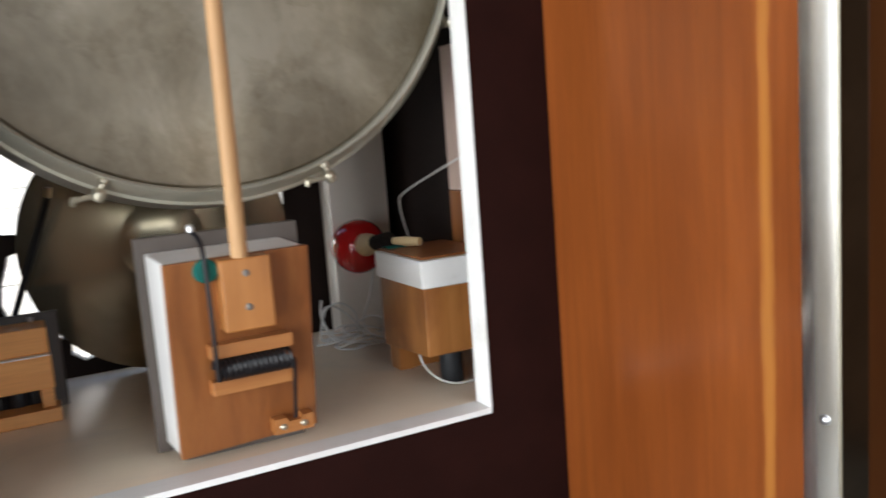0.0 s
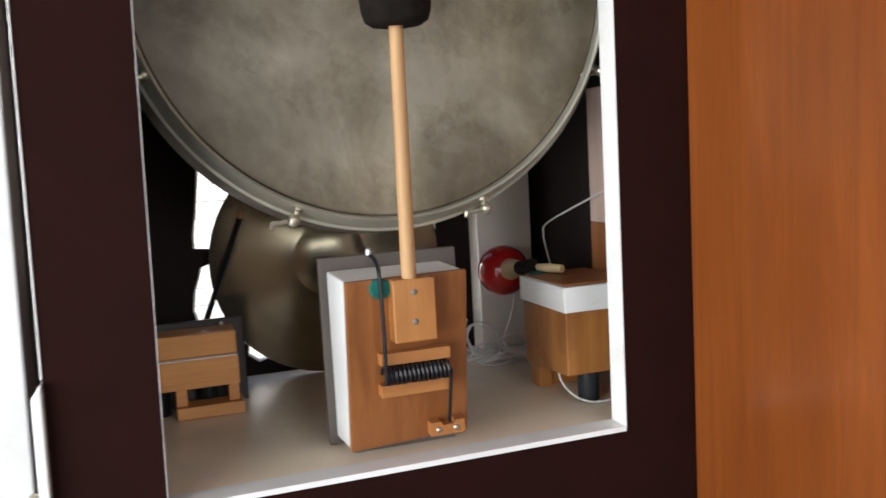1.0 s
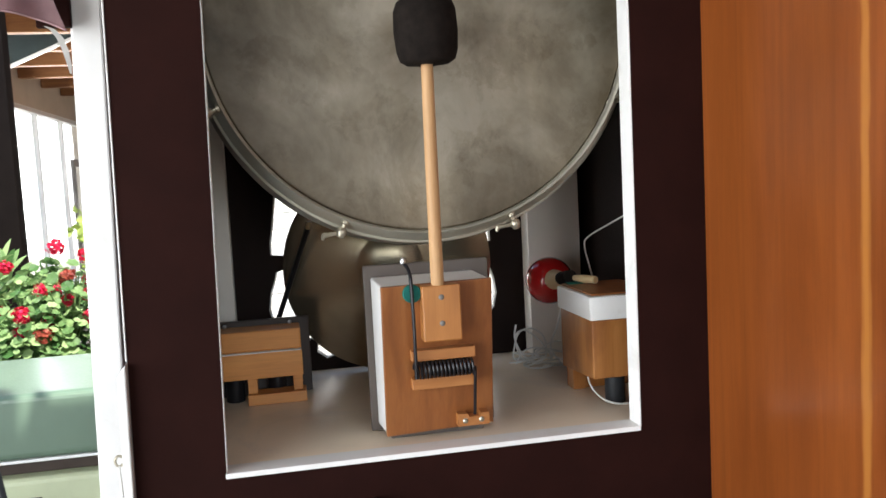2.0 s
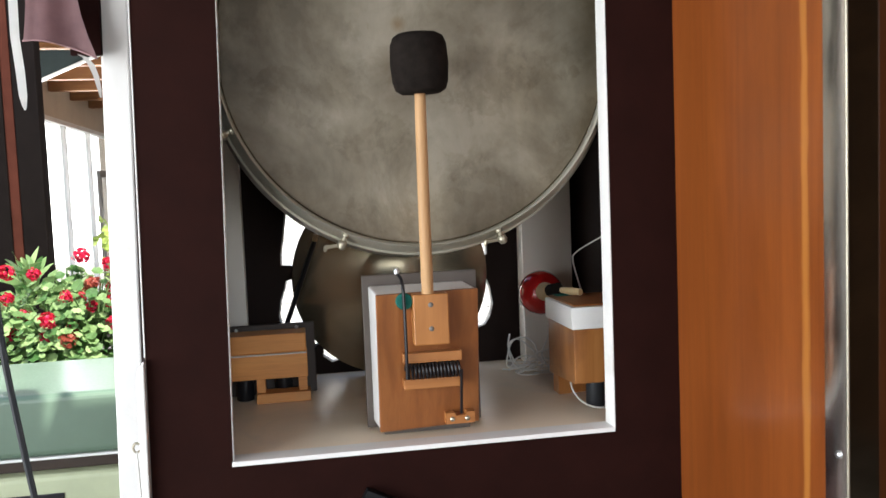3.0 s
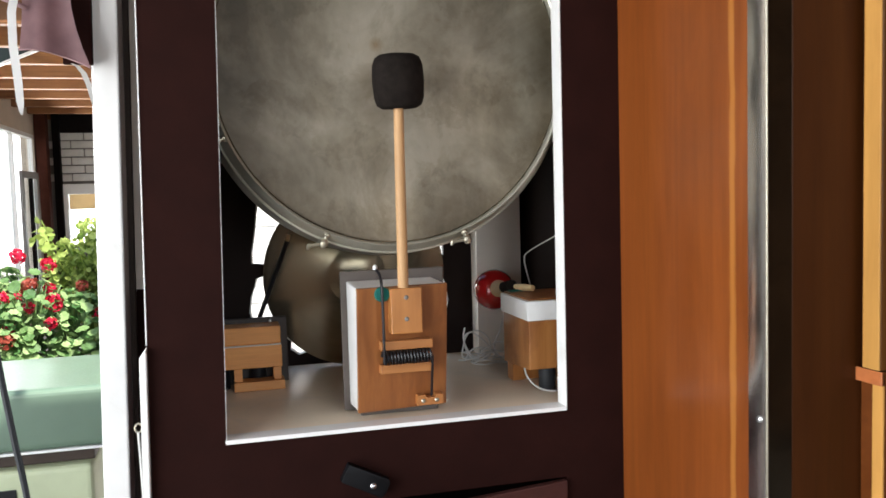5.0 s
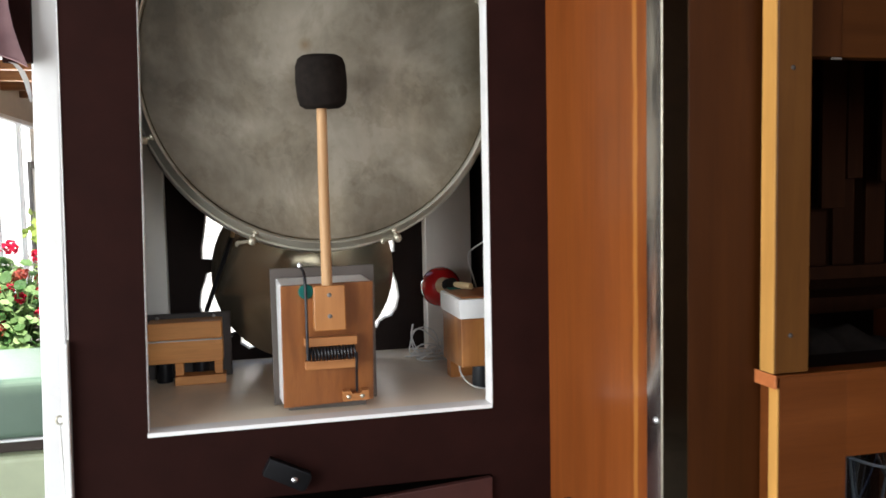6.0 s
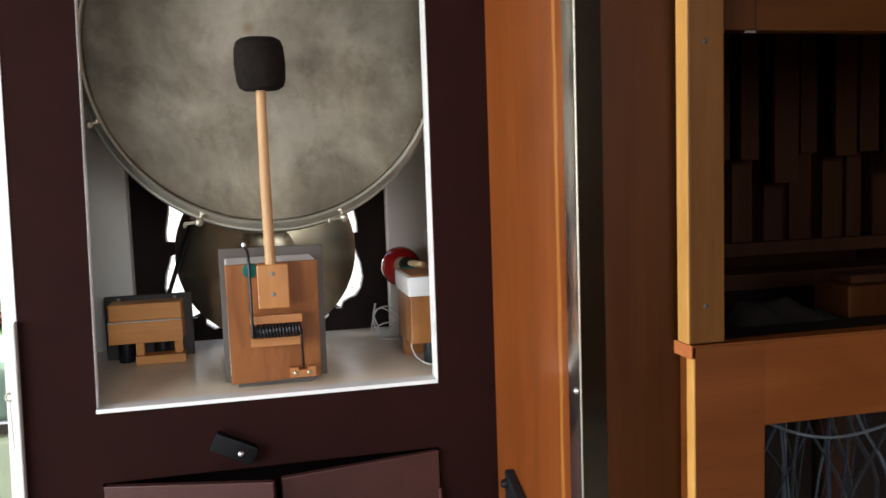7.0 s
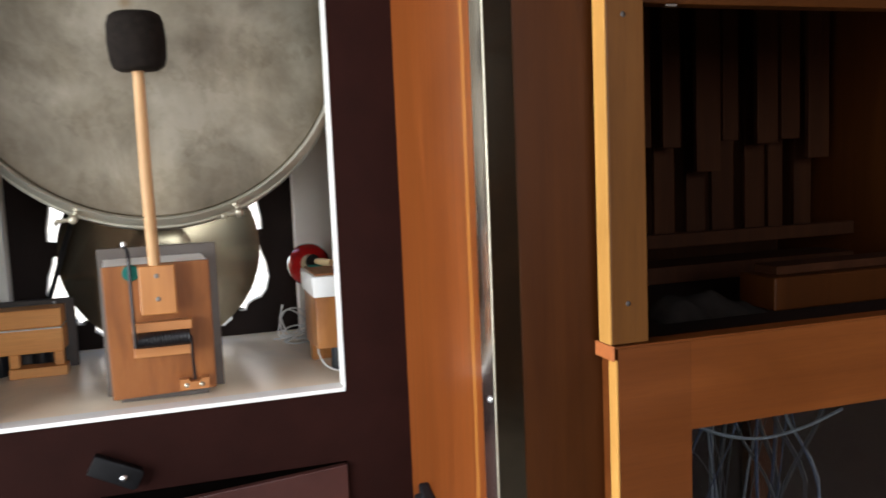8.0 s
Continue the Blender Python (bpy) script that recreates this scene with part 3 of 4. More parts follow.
bracket = thing("black_bracket", "glossy black bracket fixed to the orange side", "bracket", (0.62, 0.77, 0.85))
part("plate", prism([(0.606, 0.700), (0.628, 0.700), (0.625, 0.815), (0.606, 0.815)], 0.80, [0.868, 0.868, 0.917, 0.917], 0.004), BLACK, bracket)
part("knob", lathe([(0, -0.012), (0.007, -0.010), (0.009, 0.0), (0.006, 0.006)], (0.606, 0.80, 0.895), "x", 16), BLACK, bracket, "", True)

cable = thing("thin_white_cable", "thin white cable hanging beside the batten", "cable", (-0.242, 0.904, 0.3))
part("strand", tube([(-0.2425, FRONT - 0.010, 1.103), (-0.2405, FRONT - 0.012, 1.05), (-0.2385, FRONT - 0.012, 0.9), (-0.240, FRONT - 0.012, 0.6), (-0.239, FRONT - 0.012, 0.003)], 0.002, 6), CABLE, cable, "", True)

# ---- bass drum ----
DC, DR = (0.221, 1.03, 1.711), 0.342
drum = thing("bass_drum", "old bass drum with mottled grey calfskin head", "drum", (DC[0], 1.14, DC[2] - DR))
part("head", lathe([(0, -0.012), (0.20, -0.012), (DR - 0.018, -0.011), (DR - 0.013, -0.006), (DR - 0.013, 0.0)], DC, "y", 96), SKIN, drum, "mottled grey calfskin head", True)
part("hoop", lathe([(DR - 0.015, -0.010), (DR - 0.014, -0.022), (DR - 0.011, -0.025), (DR - 0.009, -0.022), (DR + 0.002, 0.004), (DR + 0.006, 0.006), (DR + 0.007, 0.010),
                    (DR + 0.002, 0.014), (DR - 0.012, 0.016), (DR - 0.015, -0.010)], DC, "y", 128), HOOPMETAL, drum, "tarnished nickel hoop", True)
part("shell", lathe([(DR - 0.010, 0.014), (DR + 0.004, 0.016), (DR + 0.014, 0.075), (DR + 0.014, 0.10), (DR - 0.01, 0.11), (DR - 0.02, 0.20), (0, 0.20)], DC, "y", 96), SHELLMETAL, drum, "dull grey metal shell", True)
for deg in (-68, -113.6, -157, -23, 22, 67, 112, 157):
    a = radians(deg)
    ux, uz = math.cos(a), math.sin(a)
    px, pz = DC[0] + ux * (DR + 0.010), DC[2] + uz * (DR + 0.010)
    lug = part("tension_lug", tube([(px, DC[1] - 0.010, pz), (px, DC[1] + 0.09, pz)], 0.0035), NICKEL, drum, "nickel tension rod", True)
    ball = lathe([(0, -0.009), (0.0055, -0.0075), (0.0085, -0.001), (0.0075, 0.005), (0.004, 0.008), (0.004, 0.013), (0.0065, 0.0145), (0.0065, 0.019), (0.005, 0.021), (0, 0.021)], (0, 0, 0), "z", 20)
    ball.transform(Matrix.Translation((px, DC[1] - 0.016, pz)) @ Matrix.Rotation(math.atan2(ux, -uz), 4, "Y").inverted())
    part("knob", ball, NICKEL, lug, "small turned nickel knob", True)
    part("key_bar", tube([(px, DC[1] - 0.014, pz), (px - 0.019, DC[1] - 0.010, pz - 0.003), (px - 0.026, DC[1] - 0.008, pz - 0.004), (px - 0.0285, DC[1] - 0.008, pz - 0.011)], [0.0032, 0.0032, 0.0045, 0.0022]), NICKEL, lug, "", True)

# ---- cymbal behind the drum ----
CYM = (0.205, 1.440, 1.286)
cymbal = thing("cymbal", "tarnished bronze cymbal hanging behind the drum", "cymbal", (CYM[0], CYM[1], CYM[2] - 0.217))
part("plate", lathe([(0.068, -0.006), (0.11, -0.001), (0.16, 0.006), (0.205, 0.013), (0.217, 0.0155), (0.217, 0.017), (0.16, 0.0085), (0.068, -0.003)], CYM, "y", 96), BRONZE, cymbal, "", True)
part("bell", lathe([(0, -0.0135), (0.02, -0.0133), (0.042, -0.0115), (0.058, -0.0085), (0.069, -0.006)], CYM, "y", 48), BRONZE, cymbal, "domed bell", True)
part("hanger", tube([(0.200, 1.4275, 1.287), (0.200, 1.498, 1.287)], 0.005), BLACK, cymbal)
strut = thing("drum_strut", "thin black strut bar slanting behind the drum", "strut", (-0.035, 1.42, 1.17))
part("bar", tube([(0.040, 1.355, 1.378), (-0.040, 1.415, 1.165)], 0.0052, 8), BLACK, strut)
part("tip", tube([(0.043, 1.352, 1.392), (0.040, 1.355, 1.378)], 0.005, 8), CREAM, strut, "pale wooden tip")
part("foot", box(-0.056, -0.026, 1.405, 1.43, SHELF_Z, 1.170, 0.002), BLACK, strut)

# ---- beater unit ----
beater = thing("drum_beater", "wooden drum beater mechanism with a dark felt mallet", "beater", (0.205, 0.99, SHELF_Z))


def tipped(bm):
    """The front board leans out at the top and stands a little askew."""
    for v in bm.verts:
        v.co.y += -0.13 * (v.co.z - 1.195) + 0.10 * (v.co.x - 0.21)
    return bm


front = part("front_board", tipped(box(0.1245, 0.2925, 0.952, 0.963, 1.083, 1.311, 0.0015)), BOARD, beater, "reddish cedar front board")
bm = bmesh.new()
for v in box(0.1255, 0.2915, 0.9635, 1.030, 1.084, 1.310, 0.0025, 2, bm).verts:
    back = min(1.0, max(0.0, (v.co.y - 0.9635) / 0.066))
    v.co.y += (1 - back) * (-0.13 * (v.co.z - 1.195) + 0.10 * (v.co.x - 0.21))
    v.co.x += back * (-0.005 if v.co.x < 0.2 else -0.008)
    v.co.z += back * (0.005 if v.co.z > 1.2 else 0.0)
part("housing", bm, WHITE, beater, "white painted housing")
part("back_plate", box(0.110, 0.308, 1.031, 1.040, SHELF_Z + 0.002, 1.333, 0.0015), TAUPE, beater, "taupe back plate")
part("foot", box(0.135, 0.28, 0.990, 1.03, SHELF_Z, 1.079, 0.001), TAUPE, beater)
block = part("stick_block", prism([(0.181, 0.914), (0.2375, 0.914), (0.2375, 0.944), (0.181, 0.942)], 1.229, 1.310, 0.002), BLOCK, beater, "lighter cedar block")
for z in (1.293, 1.255):
    screw_head((0.209, 0.9155, z), 0.0055, block, PLUG)
part("stick", tube([(0.2065, 0.925, 1.305), (0.205, 0.915, 1.47), (0.2055, 0.912, 1.63)], [0.0098, 0.0093, 0.0086], 16), DOWEL, beater, "pale dowel stick", True)
mallet = lathe([(0, -0.046), (0.030, -0.0455), (0.039, -0.040), (0.043, -0.028), (0.045, 0.0), (0.0435, 0.028), (0.039, 0.040), (0.031, 0.045), (0.012, 0.046), (0, 0.044)], (0, 0, 0), "z", 48)
for v in mallet.verts:
    v.co *= 1 + 0.018 * noise.noise(v.co * 45)
mallet.transform(Matrix.Translation((0.2065, 0.913, 1.667)) @ Matrix.Rotation(radians(2), 4, "X") @ Matrix.Rotation(radians(-1.5), 4, "Y"))
part("mallet_head", mallet, FELT, beater, "dark worn felt mallet head", True)
part("spring_rail", box(0.164, 0.259, 0.930, 0.9530, 1.1985, 1.2145, 0.0012), RAIL_X, beater, "wooden spring rail")
part("spring_rail", box(0.164, 0.259, 0.936, 0.9585, 1.155, 1.1715, 0.0012), RAIL_X, beater, "wooden spring rail")
coil = [(0.168 + 0.088 * i / (15 * 12), 0.933 + 0.0115 * math.cos(2 * math.pi * i / 12), 1.185 + 0.0115 * math.sin(2 * math.pi * i / 12)) for i in range(15 * 12 + 1)]
spring = part("spring", tube(coil, 0.0022, 6, 1), WIRE_BLACK, beater, "black coil spring", True)
part("spring_arm", tube([(0.168, 0.921, 1.176), (0.168, 0.919, 1.25), (0.1675, 0.922, 1.312), (0.1665, 0.932, 1.333), (0.1605, 0.944, 1.343)], 0.0027, 8), WIRE_BLACK, spring, "", True)
part("spring_arm", tube([(0.256, 0.923, 1.185), (0.2560, 0.930, 1.155), (0.2575, 0.946, 1.108)], 0.0025, 8), WIRE_BLACK, spring, "", True)
clamp = part("clamp", slab([(0.232, 1.0895), (0.280, 1.0895), (0.280, 1.108), (0.267, 1.108), (0.265, 1.103), (0.249, 1.103), (0.247, 1.108), (0.232, 1.108)], 0.949, 0.969), RAIL_X, beater, "small wooden clamp")
for x in (0.243, 0.268):
    screw_head((x, 0.949, 1.0975), 0.0042, clamp, NICKEL)
part("felt_pad", lathe([(0, -0.003), (0.0125, -0.0028), (0.0135, 0), (0.0135, 0.006), (0, 0.006)], (0.169, 0.928, 1.299), "y", 24), GREEN_FELT, beater, "green felt pad", True)
part("spring_tip", lathe([(0, -0.005), (0.004, -0.003), (0.0048, 0.001), (0.003, 0.005), (0, 0.006)], (0.1605, 0.943, 1.345), "z", 16), SCREW, spring, "bright tip", True)

# ---- wood block unit ----
clack = thing("wood_block", "light wooden clapper block with a dark back plate", "wood block", (-0.05, 1.31, SHELF_Z))
part("upper_block", box(-0.141, 0.012, 1.274, 1.338, 1.1660, 1.2035, 0.003), BLOCK_X, clack)
part("seam", box(-0.1405, 0.0115, 1.2665, 1.337, 1.1641, 1.1659, 0), WHITE, clack, "thin white seam between the blocks")
part("lower_block", box(-0.142, 0.013, 1.268, 1.338, 1.117, 1.1640, 0.002), BLOCK_X, clack)
part("leg", box(-0.087, -0.070, 1.272, 1.300, 1.090, 1.1165, 0.001), BLOCK_X, clack)
part("leg", box(-0.006, 0.011, 1.272, 1.300, 1.090, 1.1165, 0.001), BLOCK_X, clack)
part("base", box(-0.088, 0.017, 1.262, 1.305, SHELF_Z, 1.0895, 0.0015), BLOCK_X, clack)
part("back_plate", box(-0.158, 0.030, 1.339, 1.350, SHELF_Z, 1.2135, 0.002), DARKPLATE, clack, "dark brown back plate")
part("magnet", lathe([(0, 0.0), (0.017, 0.0), (0.018, 0.002), (0.018, 0.042), (0, 0.044)], (-0.036, 1.318, SHELF_Z), "z", 24), BLACK, clack, "black solenoid", True)
part("magnet", lathe([(0, 0.0), (0.016, 0.0), (0.017, 0.002), (0.017, 0.042), (0, 0.044)], (-0.112, 1.31, SHELF_Z), "z", 24), BLACK, clack, "black solenoid", True)
for x in (-0.125, -0.006):
    screw_head((x, 1.327, 1.207), 0.004, clack)

# ---- maraca shaker ----
shaker = thing("maraca_shaker", "wooden shaker box with a white collar beside the opening", "shaker box", (0.54, 1.15, SHELF_Z))
part("wooden_body", prism([(0.4825, 1.036), (0.600, 1.036), (0.600, 1.190), (0.4825, 1.190)], [1.116, 1.116, 1.106, 1.106], 1.2145, 0.002), SHAKERWOOD, shaker, "stained wooden body")
part("collar", prism([(0.4785, 1.031), (0.604, 1.031), (0.604, 1.194), (0.4785, 1.194)], 1.215, 1.2545, 0.002), WHITE, shaker, "white painted collar")
part("collar_lip", prism([(0.4768, 1.031), (0.4784, 1.031), (0.4784, 1.15), (0.4768, 1.165)], [1.233, 1.233, 1.230, 1.230], [1.2545, 1.2545, 1.236, 1.236], 0.0005), WHITE, shaker, "loose white flap on the collar")
part("top_board", box(0.485, 0.599, 1.040, 1.188, 1.255, 1.2585, 0.001), BOARD, shaker)
part("leg", box(0.488, 0.512, 1.150, 1.184, SHELF_Z, 1.1055, 0.001), BLOCK, shaker)
part("cross_foot", box(0.5125, 0.600, 1.155, 1.170, SHELF_Z, 1.092, 0.001), BLOCK, shaker)
part("magnet", lathe([(0, 0.0), (0.0162, 0.0), (0.017, 0.002), (0.017, 0.045), (0, 0.045)], (0.527, 1.055, SHELF_Z), "z", 24), RUBBER, shaker, "black solenoid", True)
maraca = thing("maraca", "glossy red maraca with its handle on the shaker box", "maraca", (0.522, 1.376, 1.19))
BALL, GRIP = Vector((0.520, 1.360, 1.242)), Vector((0.508, 1.215, 1.266))
axis = (GRIP - BALL).normalized()
turn = axis.to_track_quat("Z", "Y").to_matrix().to_4x4()
gourd = lathe([(0, -0.048)] + [(0.048 * math.sin(a), -0.048 * math.cos(a)) for a in (math.pi * i / 24 for i in range(1, 22))] + [(0.017, 0.046), (0, 0.047)], (0, 0, 0), "z", 48)
gourd.transform(Matrix.Translation(BALL) @ turn)
part("gourd", gourd, RED, maraca, "glossy red gourd", True)
part("neck", tube([BALL + axis * 0.044, BALL + axis * 0.06, BALL + axis * 0.10], [0.020, 0.018, 0.012], 20), CREAM, maraca, "cream neck", True)
part("grip", tube([BALL + axis * 0.090, BALL + axis * 0.165], 0.0125, 16), FELT, maraca, "black band", True)
part("felt_pad", box(0.492, 0.530, 1.166, 1.187, 1.2586, 1.2606, 0.0005), GREEN_FELT, maraca, "green felt pad")
part("handle", tube([(0.512, 1.190, 1.267), (0.522, 1.165, 1.267), (0.534, 1.142, 1.267)], [0.0055, 0.008, 0.0065], 14), CREAM, maraca, "cream handle", True)

wires = thing("signal_cable", "tangle of thin white cable lying on the shelf", "cable", (0.50, 1.37, SHELF_Z))
random.seed(4)
paths = [[(0.50, 1.41, 1.073), (0.452, 1.40, 1.075), (0.449, 1.395, 1.10), (0.463, 1.40, 1.132), (0.492, 1.40, 1.138), (0.517, 1.40, 1.115), (0.510, 1.38, 1.078), (0.47, 1.37, 1.073)],
         [(0.462, 1.42, 1.145), (0.456, 1.41, 1.115), (0.470, 1.39, 1.082), (0.50, 1.36, 1.073), (0.545, 1.33, 1.074)],
         [(0.445, 1.37, 1.073), (0.465, 1.375, 1.098), (0.50, 1.38, 1.10), (0.535, 1.37, 1.078), (0.55, 1.33, 1.073), (0.49, 1.33, 1.073)],
         [(0.56, 1.40, 1.19), (0.545, 1.395, 1.14), (0.525, 1.385, 1.10), (0.53, 1.34, 1.075)]]
for i in range(7):
    cx, cy, r = random.uniform(0.465, 0.54), random.uniform(1.33, 1.42), random.uniform(0.020, 0.045)
    turn, tilt = random.uniform(0, 6.28), random.uniform(0.0, 0.9)
    paths.append([(cx + r * math.cos(turn + s), cy + r * math.sin(turn + s) * 0.8, 1.0735 + tilt * r * (1 + math.sin(s * 1.3 + i))) for s in (0, 0.9, 1.8, 2.7, 3.6, 4.5, 5.2)])
for p in paths:
    part("strand", tube(p, 0.0018, 6), CABLE, wires, "", True)
lead = thing("white_lead", "thin white lead rising beside the shaker box", "cable", (0.55, 1.15, 1.25))
part("strand", tube([(0.600, 1.31, 1.17), (0.592, 1.30, 1.238), (0.580, 1.29, 1.275), (0.566, 1.275, 1.315), (0.570, 1.262, 1.335), (0.602, 1.20, 1.368), (0.634, 1.15, 1.395)], 0.0016, 6), CABLE, lead, "", True)
lead = thing("white_lead", "thin white lead looping under the shaker box", "cable", (0.54, 1.10, SHELF_Z))
part("strand", tube([(0.490, 1.085, 1.12), (0.489, 1.07, 1.098), (0.500, 1.045, 1.080), (0.525, 1.026, 1.073), (0.575, 1.03, 1.075)], 0.0016, 6), CABLE, lead, "", True)


# ---- room and veranda ----
PLASTER = paint("plaster", (0.55, 0.47, 0.38), 0.85, 0.06, 4)
DARKWALL = paint("dark_unseen_wall", (0.13, 0.075, 0.045), 0.6, 0.12, 4)
CEIL = paint("ceiling_boards", (0.10, 0.045, 0.022), 0.7, 0.2, 6)
FLOOR = paint("stone_floor", (0.26, 0.24, 0.21), 0.7, 0.15, 5)
# Dark timber, lowered further: missing shade from the sun is in the colour.
DARKPOST = paint("shaded_dark_post", (0.0065, 0.0048, 0.0043), 0.7, 0.2, 8)
UMBER = paint("umber_board", (0.055, 0.038, 0.030), 0.6, 0.12, 8)
REDPOST = paint("red_post", (0.055, 0.017, 0.011), 0.7, 0.2, 8)
for timber in (DARKPOST, REDPOST):
    timber.node_tree.nodes["Principled BSDF"].inputs["Specular IOR Level"].default_value = 0.05
WINWHITE = paint("window_white", (0.80, 0.80, 0.78), 0.4, 0.03, 5)
WINGREY = paint("window_grey", (0.24, 0.23, 0.22), 0.5, 0.1, 5)
SAGE = paint("sage_green", (0.12, 0.185, 0.13), 0.42, 0.08, 5, coat=0.08, bump=0.01)
PALE = paint("pale_green", (0.50, 0.55, 0.36), 0.5, 0.08, 6)
RAFTER = wood("rafter_wood", (0.15, 0.06, 0.02), (0.20, 0.085, 0.029), (0.25, 0.115, 0.042), "x", 0.6)
TEAL = paint("dark_teal", (0.035, 0.05, 0.05), 0.6, 0.15, 6)
MAUVE = paint("mauve_cloth", (0.26, 0.155, 0.16), 0.9, 0.15, 20, bump=0.4)
BRICK = paint("white_brick", (0.66, 0.65, 0.62), 0.75, 0.08, 9)
MORTAR = paint("grey_mortar", (0.20, 0.19, 0.18), 0.9, 0.1, 9)
MORTAR_WHITE = paint("painted_mortar", (0.80, 0.79, 0.77), 0.9, 0.06, 9)
CREAMBLIND = paint("cream_blind", (0.80, 0.66, 0.44), 0.8, 0.05, 6)


def let_light_through(m, share):
    """Thin cloth and leaves pass part of the light from behind."""
    n, k = m.node_tree.nodes, m.node_tree.links
    b = n["Principled BSDF"]
    thin, blend = n.new("ShaderNodeBsdfTranslucent"), n.new("ShaderNodeMixShader")
    k.new(b.inputs["Base Color"].links[0].from_socket, thin.inputs["Color"])
    blend.inputs[0].default_value = share
    k.new(b.outputs[0], blend.inputs[1])
    k.new(thin.outputs[0], blend.inputs[2])
    k.new(blend.outputs[0], n["Material Output"].inputs["Surface"])
    return m


let_light_through(CREAMBLIND, 0.6)
SOIL = paint("dark_soil", (0.03, 0.022, 0.017), 0.95, 0.3, 30, bump=0.6)


def leaf_material(name, dark, light):
    m, n, k, b = shader(name, 0.5)
    geo = n.new("ShaderNodeNewGeometry")
    r = ramp(n, [(0.0, dark), (0.6, tuple((a + c) / 2 for a, c in zip(dark, light))), (1.0, light)])
    k.new(geo.outputs["Random Per Island"], r.inputs[0])
    k.new(r.outputs[0], b.inputs["Base Color"])
    return let_light_through(m, 0.35)


LEAF = leaf_material("geranium_leaf", (0.05, 0.14, 0.035), (0.37, 0.52, 0.22))
BUSHLEAF = leaf_material("bush_leaf", (0.14, 0.22, 0.04), (0.46, 0.55, 0.15))
PETAL = leaf_material("red_petal", (0.36, 0.003, 0.015), (0.72, 0.02, 0.085))
WILTED = leaf_material("wilted_petal", (0.22, 0.03, 0.02), (0.42, 0.10, 0.06))


def structure(name, bm, material, label, category):
    return tagged(part(name, bm, material), label, category, kind="structure")


structure("ground", box(-60, 60, -60, 80, -0.12, -0.02, 0), FLOOR, "grey paved ground around the building", "ground")
structure("floor", box(-2.6, 3.12, -3.1, 12, -0.019, 0.0, 0), FLOOR, "grey stone floor of the veranda", "floor")
# Rear and right walls are out of view, added dark to limit fill.
structure("wall_rear", slab([(-2.4, 0), (3.0, 0), (3.0, 2.9), (-2.4, 2.9)], -3.12, -3.0, [[(-0.2, 1.4), (-0.2, 2.6), (1.4, 2.6), (1.4, 1.4)]]), DARKWALL, "unseen dark rear wall, added with an opening for the rear fill", "wall")
structure("wall_right", box(3.0, 3.12, -3.0, 12, 0, 2.9, 0), DARKWALL, "unseen dark side wall, added to hold down the fill light", "wall")
# Unseen ceiling; its bay is cut short so sun reaches the counter.
room_ceiling = box(-2.6, 3.12, -3.1, 1.0, 2.80, 2.92, 0)
bay_ceiling = box(0.46, 3.12, 1.0, 1.62, 2.80, 2.92, 0)
lump = bpy.data.meshes.new("ceiling_bay")
bay_ceiling.to_mesh(lump)
bay_ceiling.free()
room_ceiling.from_mesh(lump)
bpy.data.meshes.remove(lump)
structure("ceiling", room_ceiling, CEIL, "unseen brown ceiling, added to keep high light off the room", "ceiling")
structure("ceiling_veranda", box(-2.6, 3.12, 5.1, 12, 2.78, 2.90, 0), CEIL, "brown boarded ceiling of the veranda", "ceiling")


# bright overcast distance outside the windows
HAZE, hn, hk, hb = shader("bright_distance", 1.0)
hb.inputs["Base Color"].default_value = (0.8, 0.8, 0.8, 1)
hb.inputs["Emission Color"].default_value, hb.inputs["Emission Strength"].default_value = (0.95, 0.98, 1.0, 1), 1.1
structure("backdrop", prism([(-9.0, 2.0), (-8.9, 2.0), (-8.9, 21.9), (6.0, 21.9), (6.0, 22.0), (-9.0, 22.0)], -0.02, 9.0, 0), HAZE, "plain bright hazy distance outside the windows", "backdrop")


def side_window(name, y0, y1, z0, z1, mullions, label):
    """A long window in the left wall: frame, upright bars and panes."""
    w = thing(name, label, "window", (-2.45, (y0 + y1) / 2, z0), kind="structure")
    part("window_head", box(-2.47, -2.38, y0, y1, z1 - 0.05, z1, 0.004), WINWHITE, w)
    part("window_sill", box(-2.47, -2.34, y0, y1, z0, z0 + 0.04, 0.004), WINWHITE, w)
    edges = [y0, *mullions, y1]
    for y in edges:
        part("window_frame", box(-2.46, -2.40, max(y - 0.012, y0), min(y + 0.012, y1), z0 + 0.041, z1 - 0.051, 0.003), WINWHITE, w)
    for a, b in zip(edges, edges[1:]):
        p = part("pane", box(-2.432, -2.428, a + 0.013, b - 0.013, z0 + 0.041, z1 - 0.051, 0), GLASS, w)
        p.visible_shadow = False


def yz_wall(name, y0, y1, z0, z1, hole, label):
    bm = slab([(y0, z0), (y1, z0), (y1, z1), (y0, z1)], 0, 0.16, [[(hole[0], hole[2]), (hole[0], hole[3]), (hole[1], hole[3]), (hole[1], hole[2])]])
    bm.transform(Matrix(((0, -1, 0, -2.38), (1, 0, 0, 0), (0, 0, 1, 0), (0, 0, 0, 1))))
    bmesh.ops.recalc_face_normals(bm, faces=list(bm.faces))
    structure(name, bm, PLASTER, label, "wall")


yz_wall("wall_left_near", -3.0, 2.2, 0, 2.9, (-2.25, 0.85, 0.08, 2.6), "plastered wall with a wide glazed door opening")
yz_wall("wall_left_far", 5.2, 11.5, 0, 2.78, (5.3, 10.98, 0.4, 2.36), "plastered veranda wall above long windows")
